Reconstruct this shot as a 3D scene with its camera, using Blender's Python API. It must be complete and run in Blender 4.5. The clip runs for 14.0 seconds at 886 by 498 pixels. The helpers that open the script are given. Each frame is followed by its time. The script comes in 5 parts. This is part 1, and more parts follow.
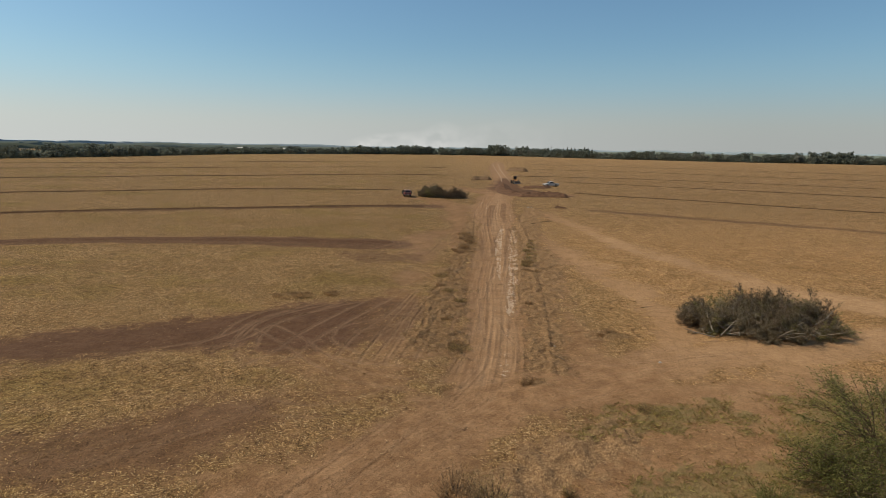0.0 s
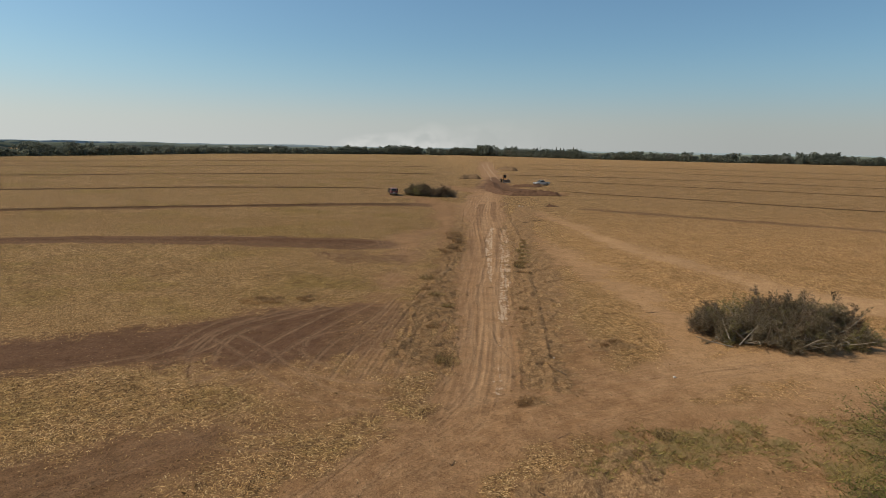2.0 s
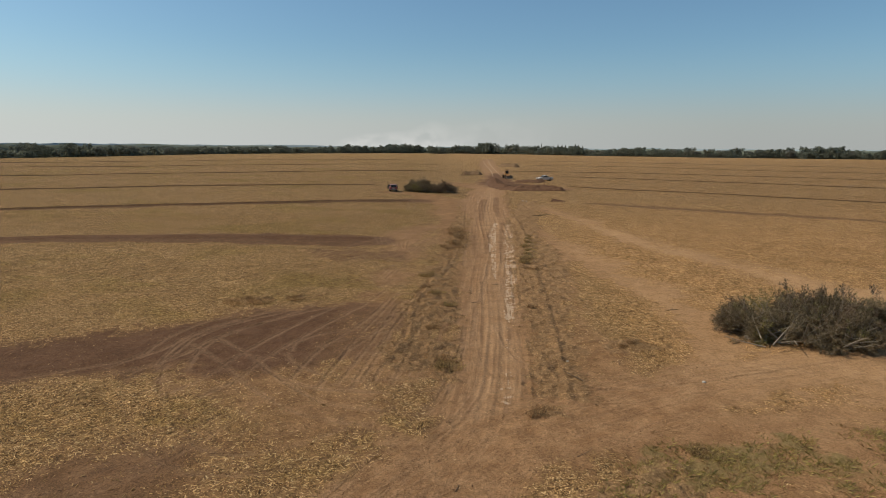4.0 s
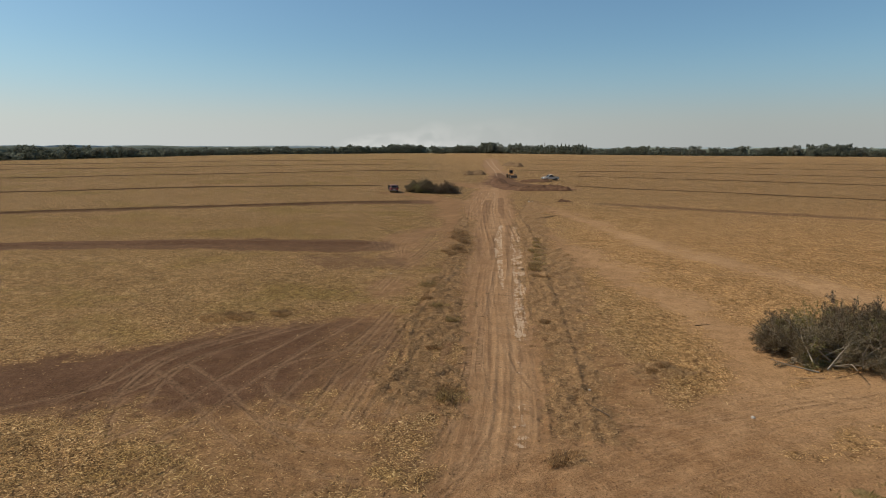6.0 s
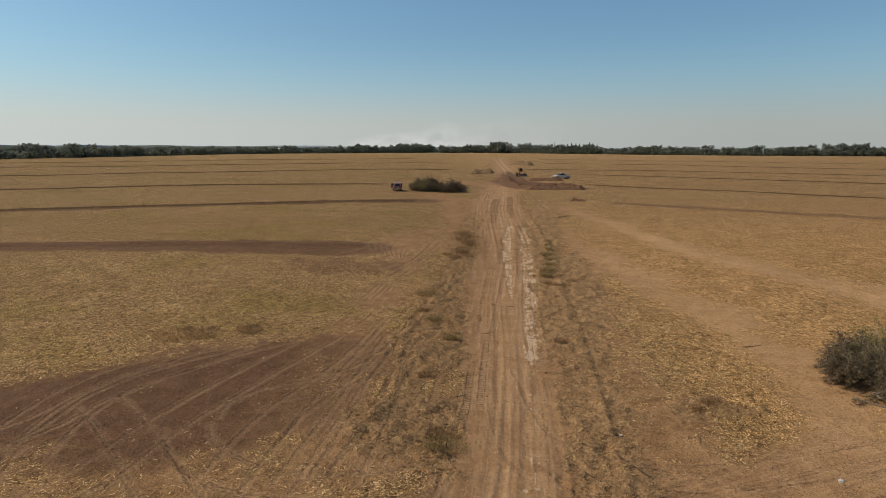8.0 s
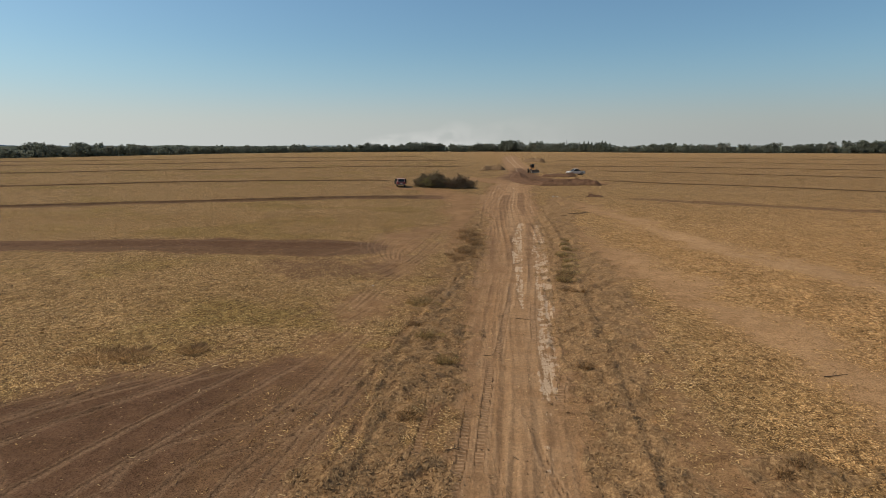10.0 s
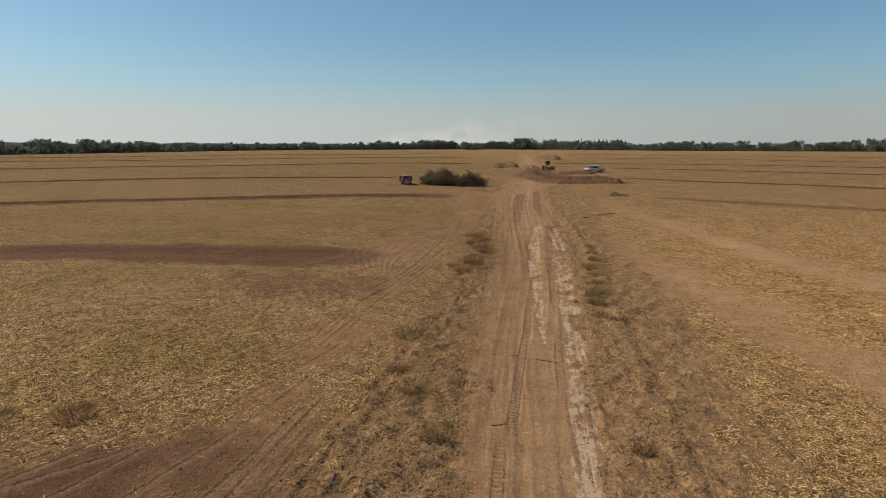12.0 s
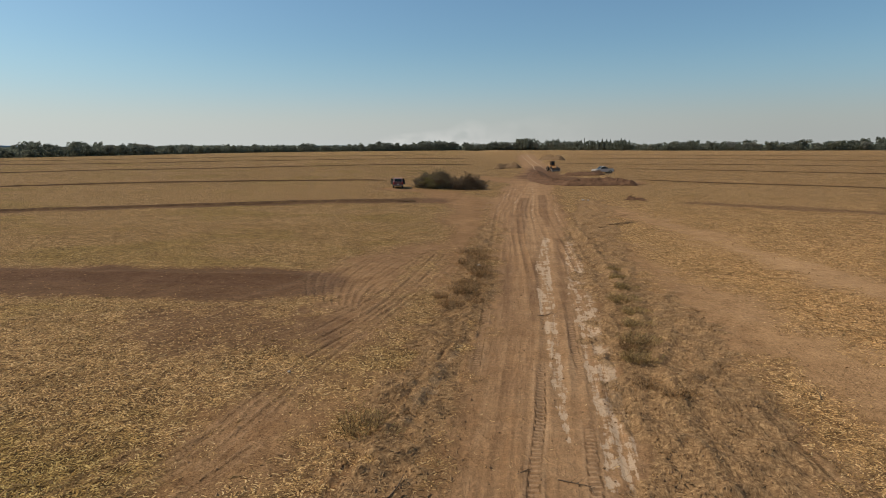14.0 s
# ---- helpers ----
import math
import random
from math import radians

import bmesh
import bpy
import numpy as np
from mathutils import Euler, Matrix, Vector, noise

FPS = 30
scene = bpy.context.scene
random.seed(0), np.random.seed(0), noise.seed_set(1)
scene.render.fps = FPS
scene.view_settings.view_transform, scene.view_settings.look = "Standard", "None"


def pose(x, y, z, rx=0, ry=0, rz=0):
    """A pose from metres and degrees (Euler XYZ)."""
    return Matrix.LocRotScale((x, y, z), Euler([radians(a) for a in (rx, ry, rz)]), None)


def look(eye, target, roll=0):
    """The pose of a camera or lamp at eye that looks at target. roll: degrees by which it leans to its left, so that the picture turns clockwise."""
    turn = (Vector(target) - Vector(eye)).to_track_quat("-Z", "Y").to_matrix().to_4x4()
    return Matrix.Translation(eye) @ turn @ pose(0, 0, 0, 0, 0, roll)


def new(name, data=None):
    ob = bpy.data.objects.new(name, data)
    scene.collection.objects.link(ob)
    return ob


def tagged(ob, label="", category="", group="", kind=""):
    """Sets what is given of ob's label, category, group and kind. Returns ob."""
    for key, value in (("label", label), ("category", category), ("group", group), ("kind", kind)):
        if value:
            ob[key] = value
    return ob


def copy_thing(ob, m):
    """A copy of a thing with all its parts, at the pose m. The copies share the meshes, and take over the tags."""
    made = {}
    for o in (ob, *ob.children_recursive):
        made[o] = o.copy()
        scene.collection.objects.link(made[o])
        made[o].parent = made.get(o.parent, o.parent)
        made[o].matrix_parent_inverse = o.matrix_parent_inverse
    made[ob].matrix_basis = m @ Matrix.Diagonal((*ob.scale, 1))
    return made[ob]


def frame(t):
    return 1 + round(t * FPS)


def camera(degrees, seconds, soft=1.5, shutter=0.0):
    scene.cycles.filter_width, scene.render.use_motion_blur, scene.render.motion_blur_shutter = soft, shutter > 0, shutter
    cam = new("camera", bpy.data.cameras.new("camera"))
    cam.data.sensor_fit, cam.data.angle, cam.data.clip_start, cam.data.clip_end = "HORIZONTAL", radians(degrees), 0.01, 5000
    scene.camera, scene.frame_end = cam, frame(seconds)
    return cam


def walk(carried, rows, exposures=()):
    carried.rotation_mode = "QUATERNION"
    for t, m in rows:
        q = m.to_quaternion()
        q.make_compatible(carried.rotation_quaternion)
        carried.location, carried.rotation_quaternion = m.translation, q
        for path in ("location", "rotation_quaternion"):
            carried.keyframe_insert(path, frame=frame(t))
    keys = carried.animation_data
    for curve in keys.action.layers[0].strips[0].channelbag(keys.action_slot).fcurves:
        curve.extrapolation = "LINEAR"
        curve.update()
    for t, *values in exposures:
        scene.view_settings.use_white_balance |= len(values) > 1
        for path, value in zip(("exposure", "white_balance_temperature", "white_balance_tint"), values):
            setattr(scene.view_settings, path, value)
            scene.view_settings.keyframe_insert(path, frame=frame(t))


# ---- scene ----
# Camera: a slow forward flight that sinks from 16 m to 10 m above a harvested field.
cam = camera(72.0, 14.0, soft=0.6)
ROWS = [  # seconds, x, y, z, yaw, pitch, roll
    (0.0, 0.00, 0.00, 16.18, 0.11, -9.46, 1.00),
    (0.5, -0.30, 1.40, 15.93, -0.24, -9.41, 1.11),
    (1.0, -0.22, 2.81, 15.67, -0.55, -9.40, 1.17),
    (1.5, 0.05, 4.27, 15.46, -0.84, -9.39, 1.18),
    (2.0, 0.26, 5.75, 15.14, -0.96, -9.37, 1.12),
    (2.5, 0.42, 6.94, 14.84, -0.95, -9.38, 0.97),
    (3.0, 0.45, 8.03, 14.47, -0.88, -9.40, 0.78),
    (5.5, 0.41, 13.72, 13.84, -0.60, -9.51, 0.27),
    (6.0, 0.59, 15.48, 13.78, -0.48, -9.46, 0.18),
    (6.5, 0.82, 17.18, 13.66, -0.29, -9.46, 0.16),
    (7.0, 1.01, 19.04, 13.49, -0.07, -9.46, 0.20),
    (7.5, 1.20, 20.77, 13.24, 0.14, -9.46, 0.23),
    (8.0, 1.40, 22.72, 12.89, 0.38, -9.45, 0.21),
    (10.5, 2.55, 33.51, 11.23, 1.73, -9.50, 0.06),
    (11.0, 2.75, 36.17, 10.97, 2.02, -9.58, 0.14),
    (11.5, 2.83, 38.51, 10.81, 2.30, -9.61, 0.16),
    (12.0, 2.88, 41.10, 10.74, 2.62, -9.63, 0.10),
    (12.5, 2.99, 43.73, 10.66, 2.91, -9.62, 0.03),
    (13.0, 3.11, 46.56, 10.57, 3.26, -9.60, -0.06),
    (13.5, 3.25, 49.31, 10.51, 3.57, -9.58, -0.12),
    (13.7, 3.33, 50.50, 10.46, 3.70, -9.56, -0.15),
    (13.9, 3.44, 51.75, 10.41, 3.34, -9.53, -0.19),
    (14.0, 3.51, 52.36, 10.39, 2.84, -9.51, -0.21),
]


def flown(x, y, z, yaw, pitch, roll):
    a, b = radians(yaw), radians(pitch)
    ahead = Vector((-math.sin(a) * math.cos(b), math.cos(a) * math.cos(b), math.sin(b)))
    eye = Vector((x, y, z))
    return look(eye, eye + ahead, roll)


walk(cam, [(t, flown(*row)) for t, *row in ROWS])

# ---- light: clear dry sky with a smoky horizon, sun high on the left ----
SUN_EL, SUN_AZ = 47.0, -82.0  # degrees; azimuth from +y towards +x
world = bpy.data.worlds.new("sky")
scene.world = world
world.use_nodes = True
wt = world.node_tree
wt.nodes.clear()
w_out = wt.nodes.new("ShaderNodeOutputWorld")
w_bg = wt.nodes.new("ShaderNodeBackground")
sky = wt.nodes.new("ShaderNodeTexSky")
sky.sky_type = "NISHITA"
sky.sun_disc = False
sky.sun_elevation = radians(SUN_EL)
sky.sun_rotation = radians(SUN_AZ)
sky.altitude, sky.air_density, sky.dust_density, sky.ozone_density = 100, 1.0, 1.2, 1.5
w_geo = wt.nodes.new("ShaderNodeTexCoord")
w_sep = wt.nodes.new("ShaderNodeSeparateXYZ")
w_map = wt.nodes.new("ShaderNodeMapRange")  # haze fades with height above the horizon
w_map.interpolation_type = "SMOOTHERSTEP"
w_map.inputs["From Min"].default_value, w_map.inputs["From Max"].default_value = -0.02, 0.18
w_map.inputs["To Min"].default_value, w_map.inputs["To Max"].default_value = 0.93, 0.0
w_mix = wt.nodes.new("ShaderNodeMix")
w_mix.data_type = "RGBA"
w_side = wt.nodes.new("ShaderNodeMapRange")  # the haze is brighter towards the sun
w_side.inputs["From Min"].default_value, w_side.inputs["From Max"].default_value = -0.7, 0.45
w_side.inputs["To Min"].default_value, w_side.inputs["To Max"].default_value = 1.26, 0.84
w_haze = wt.nodes.new("ShaderNodeVectorMath")
w_haze.operation = "SCALE"
w_haze.inputs[0].default_value = (4.2, 5.4, 6.4)
wt.links.new(w_side.outputs[0], w_haze.inputs["Scale"])
w_low = wt.nodes.new("ShaderNodeMapRange")  # smoke lies whitest just over the horizon
w_low.interpolation_type = "SMOOTHSTEP"
w_low.inputs["From Min"].default_value, w_low.inputs["From Max"].default_value = 0.03, 0.115
w_low.inputs["To Min"].default_value, w_low.inputs["To Max"].default_value = 0.92, 0.0
w_pale = wt.nodes.new("ShaderNodeVectorMath")
w_pale.operation = "SCALE"
w_pale.inputs[0].default_value = (5.5, 5.6, 5.35)
wt.links.new(w_side.outputs[0], w_pale.inputs["Scale"])
w_band = wt.nodes.new("ShaderNodeMix")
w_band.data_type = "RGBA"
wt.links.new(w_low.outputs[0], w_band.inputs["Factor"])
wt.links.new(w_haze.outputs[0], w_band.inputs["A"])
wt.links.new(w_pale.outputs[0], w_band.inputs["B"])
wt.links.new(w_band.outputs["Result"], w_mix.inputs["B"])
wt.links.new(w_geo.outputs["Generated"], w_sep.inputs[0])
wt.links.new(w_sep.outputs["X"], w_side.inputs["Value"])
wt.links.new(w_sep.outputs["Z"], w_map.inputs["Value"])
wt.links.new(w_sep.outputs["Z"], w_low.inputs["Value"])
wt.links.new(w_map.outputs[0], w_mix.inputs["Factor"])
w_tint = wt.nodes.new("ShaderNodeMix")
w_tint.data_type, w_tint.blend_type = "RGBA", "MULTIPLY"
w_tint.inputs["Factor"].default_value = 1.0
w_tint.inputs["B"].default_value = (0.83, 1.06, 1.12, 1)
wt.links.new(sky.outputs[0], w_tint.inputs["A"])
wt.links.new(w_tint.outputs["Result"], w_mix.inputs["A"])
wt.links.new(w_mix.outputs["Result"], w_bg.inputs["Color"])
wt.links.new(w_bg.outputs[0], w_out.inputs[0])
w_bg.inputs["Strength"].default_value = 0.09

sun = new("sun", bpy.data.lights.new("sun", "SUN"))
sun.data.energy, sun.data.angle, sun.data.color = 3.7, radians(0.6), (1.0, 0.908, 0.748)
_a, _e = radians(SUN_AZ), radians(SUN_EL)
sun.matrix_world = look(Vector((math.sin(_a) * math.cos(_e), math.cos(_a) * math.cos(_e), math.sin(_e))) * 100, (0, 0, 0))
scene.view_settings.exposure = 0.0

# ---- materials ----
class Nodes:
    """A material's node tree with short calls for the nodes used here."""

    def __init__(self, name, rough=0.9, spec=0.15):
        self.mat = bpy.data.materials.new(name)
        self.mat.use_nodes = True
        self.t = self.mat.node_tree
        self.bsdf = self.t.nodes["Principled BSDF"]
        self.bsdf.inputs["Roughness"].default_value = rough
        self.bsdf.inputs["Specular IOR Level"].default_value = spec
        self.pos = self.t.nodes.new("ShaderNodeTexCoord").outputs["Object"]

    def put(self, socket, value):
        if isinstance(value, bpy.types.NodeSocket):
            self.t.links.new(value, socket)
        elif isinstance(value, (tuple, list)) and len(value) == 3 and socket.type == "RGBA":
            socket.default_value = (*value, 1)
        else:
            socket.default_value = value

    def noise(self, scale, detail=3.0, rough=0.55, vec=None, distort=0.0):
        n = self.t.nodes.new("ShaderNodeTexNoise")
        self.put(n.inputs["Vector"], vec or self.pos)
        n.inputs["Scale"].default_value, n.inputs["Detail"].default_value = scale, detail
        n.inputs["Roughness"].default_value, n.inputs["Distortion"].default_value = rough, distort
        return n.outputs["Fac"]

    def cells(self, scale, vec=None, feature="F1"):
        n = self.t.nodes.new("ShaderNodeTexVoronoi")
        n.feature = feature
        self.put(n.inputs["Vector"], vec or self.pos)
        n.inputs["Scale"].default_value = scale
        return n

    def shape(self, scale, turn=(0, 0, 0), vec=None):
        n = self.t.nodes.new("ShaderNodeMapping")
        self.put(n.inputs["Vector"], vec or self.pos)
        n.inputs["Scale"].default_value = scale
        n.inputs["Rotation"].default_value = turn
        return n.outputs[0]

    def calc(self, op, a, b=0.0, clamp=False):
        n = self.t.nodes.new("ShaderNodeMath")
        n.operation, n.use_clamp = op, clamp
        self.put(n.inputs[0], a)
        self.put(n.inputs[1], b)
        return n.outputs[0]

    def step(self, value, low, high, to0=0.0, to1=1.0):
        n = self.t.nodes.new("ShaderNodeMapRange")
        n.interpolation_type = "SMOOTHSTEP"
        self.put(n.inputs["Value"], value)
        n.inputs["From Min"].default_value, n.inputs["From Max"].default_value = low, high
        n.inputs["To Min"].default_value, n.inputs["To Max"].default_value = to0, to1
        return n.outputs[0]

    def mix(self, fac, a, b, blend="MIX"):
        n = self.t.nodes.new("ShaderNodeMix")
        n.data_type, n.blend_type = "RGBA", blend
        self.put(n.inputs["Factor"], fac)
        self.put(n.inputs["A"], a)
        self.put(n.inputs["B"], b)
        return n.outputs["Result"]

    def ramp(self, fac, stops):
        n = self.t.nodes.new("ShaderNodeValToRGB")
        self.put(n.inputs[0], fac)
        band = n.color_ramp
        while len(band.elements) < len(stops):
            band.elements.new(0.5)
        for e, (at, colour) in zip(band.elements, stops):
            e.position, e.color = at, (*colour, 1)
        return n.outputs[0]

    def attr(self, name):
        n = self.t.nodes.new("ShaderNodeAttribute")
        n.attribute_name = name
        return n

    def split(self, colour):
        n = self.t.nodes.new("ShaderNodeSeparateColor")
        self.put(n.inputs[0], colour)
        return n.outputs

    def joined(self, x, y, z=0.0):
        n = self.t.nodes.new("ShaderNodeCombineXYZ")
        for i, v in enumerate((x, y, z)):
            self.put(n.inputs[i], v)
        return n.outputs[0]

    def bump(self, height, strength=0.4, distance=0.05):
        n = self.t.nodes.new("ShaderNodeBump")
        self.put(n.inputs["Height"], height)
        n.inputs["Strength"].default_value, n.inputs["Distance"].default_value = strength, distance
        self.t.links.new(n.outputs[0], self.bsdf.inputs["Normal"])

    def chance(self):
        return self.t.nodes.new("ShaderNodeObjectInfo").outputs["Random"]

    def island(self):
        return self.t.nodes.new("ShaderNodeNewGeometry").outputs["Random Per Island"]

    def colour(self, value):
        self.put(self.bsdf.inputs["Base Color"], value)
        return self


def scaled(c, k):
    return tuple(v * k for v in c)


SOIL, SOIL_LIGHT, SOIL_DARK, SOIL_PALE = (0.232, 0.122, 0.055), (0.328, 0.184, 0.089), (0.1, 0.051, 0.0265), (0.47, 0.325, 0.215)


def husks(m, size, ln, wd):
    """Straw pieces strewn at random: where a piece lies, its tint and its odds of being there."""
    cell = m.cells(size)
    off = m.t.nodes.new("ShaderNodeVectorMath")
    off.operation = "SUBTRACT"
    m.put(off.inputs[0], m.pos)
    m.put(off.inputs[1], cell.outputs["Position"])
    at = m.t.nodes.new("ShaderNodeSeparateXYZ")
    m.put(at.inputs[0], off.outputs[0])
    die = m.split(cell.outputs["Color"])
    turn = m.calc("MULTIPLY", die[0], 6.283)
    c, s = m.calc("COSINE", turn), m.calc("SINE", turn)
    u = m.calc("ADD", m.calc("MULTIPLY", at.outputs[0], c), m.calc("MULTIPLY", at.outputs[1], s))
    v = m.calc("SUBTRACT", m.calc("MULTIPLY", at.outputs[1], c), m.calc("MULTIPLY", at.outputs[0], s))
    v = m.calc("ADD", v, m.calc("MULTIPLY", m.calc("MULTIPLY", u, u), m.calc("MULTIPLY", m.calc("SUBTRACT", die[2], 0.5), 5.0)))
    lying = m.calc("MULTIPLY", m.step(m.calc("ABSOLUTE", u), ln, ln * 0.8), m.step(m.calc("ABSOLUTE", v), wd, wd * 0.6))
    return lying, die[2], die[1]


def ground_material():
    m = Nodes("field_ground", 0.95, 0.08)
    a, b = m.attr("cover"), m.attr("wear")
    ar = m.split(a.outputs["Color"])
    br = m.split(b.outputs["Color"])
    straw, dark, pale, green = ar[0], ar[1], ar[2], a.outputs["Alpha"]
    road, track, tread, worn = br[0], br[1], br[2], b.outputs["Alpha"]
    across = m.attr("across").outputs["Fac"]
    xyz = m.t.nodes.new("ShaderNodeSeparateXYZ")
    m.put(xyz.inputs[0], m.pos)
    # soil
    big, mid, fine, grit = m.noise(0.06, 4), m.noise(0.7, 5, 0.62), m.noise(5.0, 5, 0.65), m.noise(17.0, 3, 0.7)
    along = m.joined(m.calc("MULTIPLY", across, 2.6), m.calc("MULTIPLY", xyz.outputs["Y"], 0.13))
    streak = m.noise(1.0, 5, 0.68, along)
    streak2 = m.noise(3.1, 3, 0.6, along)
    bent_soil = m.joined(m.calc("ADD", xyz.outputs["X"], m.calc("MULTIPLY", fine, 0.12)), m.calc("ADD", xyz.outputs["Y"], m.calc("MULTIPLY", grit, 0.1)))
    soil = m.mix(m.step(mid, 0.3, 0.7), SOIL, SOIL_LIGHT)
    # East ground is lighter: sandier soil, plus down-sun brightness put into the colour.
    east = m.step(m.calc("ADD", xyz.outputs["X"], m.calc("MULTIPLY", big, 8.0)), 14.5, 27.0)
    east = m.calc("MULTIPLY", east, m.step(xyz.outputs["Y"], 150.0, 85.0, 0.15, 1.0))
    east = m.calc("MULTIPLY", east, m.step(xyz.outputs["Y"], 34.0, 48.0, 0.3, 1.0))
    soil = m.mix(m.calc("MULTIPLY", east, m.calc("SUBTRACT", 1.0, dark)), soil, m.mix(mid, (0.36, 0.202, 0.094), (0.49, 0.295, 0.148)))
    soil = m.mix(m.step(big, 0.35, 0.65, 0.0, 0.35), soil, (0.202, 0.107, 0.0495))
    lanes = m.mix(m.step(streak, 0.34, 0.66), (0.217, 0.117, 0.0572), (0.328, 0.192, 0.0982))
    lanes = m.mix(m.step(streak2, 0.58, 0.78, 0.0, 0.4), lanes, (0.404, 0.26, 0.147))
    lanes = m.mix(m.step(streak2, 0.45, 0.3, 0.0, 0.7), lanes, (0.141, 0.0742, 0.0363))
    lanes = m.mix(m.step(m.calc("ABSOLUTE", m.calc("SUBTRACT", across, 0.7)), 1.5, 0.8, 0.0, 0.5), lanes, (0.364, 0.22, 0.116))
    lanes = m.mix(m.step(m.noise(1.0, 4, 0.65, m.joined(m.calc("MULTIPLY", across, 0.8), m.calc("MULTIPLY", xyz.outputs["Y"], 0.16))), 0.5, 0.68, 0.0, 0.6), lanes, (0.167, 0.091, 0.0477))
    soil = m.mix(m.calc("MULTIPLY", road, m.step(m.noise(0.35, 4, 0.6), 0.35, 0.65, 0.35, 0.85)), soil, lanes)
    soil = m.mix(m.calc("MULTIPLY", track, 0.75), soil, (0.42, 0.26, 0.145))
    darkened = m.calc("MULTIPLY", dark, m.step(mid, 0.2, 0.6, 0.86, 1.0))
    soil = m.mix(darkened, soil, m.mix(m.step(mid, 0.35, 0.7), SOIL_DARK, (0.135, 0.07, 0.0375)))
    soil = m.mix(m.calc("MULTIPLY", m.calc("MULTIPLY", dark, track), 0.7), soil, (0.31, 0.19, 0.108))
    soil = m.mix(m.calc("MULTIPLY", m.calc("MULTIPLY", tread, m.calc("SUBTRACT", 1.0, dark)), 0.45), soil, (0.172, 0.093, 0.0477))
    lay = m.attr("tyre")
    lays = m.split(lay.outputs["Color"])
    lug = m.step(m.calc("SINE", m.calc("MULTIPLY", m.calc("ADD", lays[0], m.calc("MULTIPLY", m.calc("ABSOLUTE", lays[1]), lays[2])), 25.0)), -0.25, 0.25)
    lug = m.calc("MULTIPLY", lug, m.calc("MULTIPLY", tread, m.step(m.noise(0.8, 4, 0.7), 0.3, 0.5)))
    soil = m.mix(m.calc("MULTIPLY", lug, 0.6), soil, (0.4, 0.25, 0.14))
    crust = m.cells(2.2, m.shape((1, 0.7, 1)), "DISTANCE_TO_EDGE").outputs["Distance"]
    broken = m.calc("MULTIPLY", m.step(m.calc("ADD", pale, m.calc("MULTIPLY", m.calc("SUBTRACT", m.calc("ADD", m.calc("MULTIPLY", m.noise(1.7, 4, 0.65), 0.5), m.calc("MULTIPLY", m.noise(1.6, 4, 0.65, along), 0.5)), 0.5), 3.6)), 0.72, 0.92), m.step(crust, 0.0, 0.05, 0.45, 1.0))
    soil = m.mix(m.step(fine, 0.4, 0.68, 0.0, 0.8), soil, (1.34, 1.32, 1.3), "MULTIPLY")
    # Crevices between soil crumbs have their shade put into the colour.
    crumb = m.cells(8.0, bent_soil, "DISTANCE_TO_EDGE").outputs["Distance"]
    rough_spots = m.calc("MULTIPLY", m.step(m.noise(0.9, 4, 0.7), 0.42, 0.6), m.calc("SUBTRACT", 1.0, m.calc("MULTIPLY", road, 0.5)))
    soil = m.mix(m.calc("MULTIPLY", rough_spots, m.step(crumb, 0.16, 0.0, 0.0, 0.6)), soil, (0.424, 0.386, 0.343), "MULTIPLY")
    soil = m.mix(m.calc("MULTIPLY", m.step(grit, 0.5, 0.37, 0.0, 0.9), m.calc("SUBTRACT", 1.0, m.calc("MULTIPLY", road, 0.7))), soil, (0.505, 0.465, 0.419), "MULTIPLY")
    soil = m.mix(broken, soil, m.mix(fine, SOIL_PALE, (0.404, 0.272, 0.162)))
    # straw and chaff lying on it
    turn = m.noise(0.9, 2)
    bent = m.joined(m.calc("ADD", xyz.outputs["X"], turn), m.calc("ADD", xyz.outputs["Y"], m.calc("MULTIPLY", turn, 1.7)))
    coarse = m.noise(2.0, 4, 0.72, distort=0.5)
    clump = m.noise(4.6, 3, 0.66, bent, 0.4)
    rows = m.noise(1.0, 4, 0.6, m.shape((0.012, 0.16, 1)))
    lumps = m.noise(0.42, 5, 0.75)
    # Gaps between husks are shaded in the colour, darker than bare soil.
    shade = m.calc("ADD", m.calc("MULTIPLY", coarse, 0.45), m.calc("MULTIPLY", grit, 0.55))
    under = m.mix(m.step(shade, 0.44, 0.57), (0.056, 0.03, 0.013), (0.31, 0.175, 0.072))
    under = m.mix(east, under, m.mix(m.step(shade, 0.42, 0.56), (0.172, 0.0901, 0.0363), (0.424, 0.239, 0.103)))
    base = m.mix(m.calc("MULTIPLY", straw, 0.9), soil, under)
    cover = 0.0
    for size, ln, wd, share, seen in ((3.4, 0.15, 0.034, 0.75, 1.3), (5.6, 0.095, 0.026, 0.8, 1.25), (9.0, 0.06, 0.019, 0.85, 1.2)):
        piece, tint, odds = husks(m, size, ln, wd)
        piece = m.calc("MULTIPLY", piece, m.step(m.calc("SUBTRACT", m.calc("MULTIPLY", m.calc("ADD", m.calc("MULTIPLY", m.calc("SUBTRACT", straw, 0.16, True), seen * share * 1.2), 0.006), m.step(clump, 0.3, 0.62, 0.6, 1.45)), odds), -0.02, 0.02))
        husk = m.ramp(tint, [(0.05, (0.2, 0.108, 0.043)), (0.4, (0.455, 0.268, 0.107)), (0.75, (0.57, 0.354, 0.157)), (1.0, (0.68, 0.47, 0.238))])
        husk = m.mix(east, husk, (1.12, 1.02, 0.94), "MULTIPLY")
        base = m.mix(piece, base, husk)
        cover = m.calc("MAXIMUM", cover, piece)
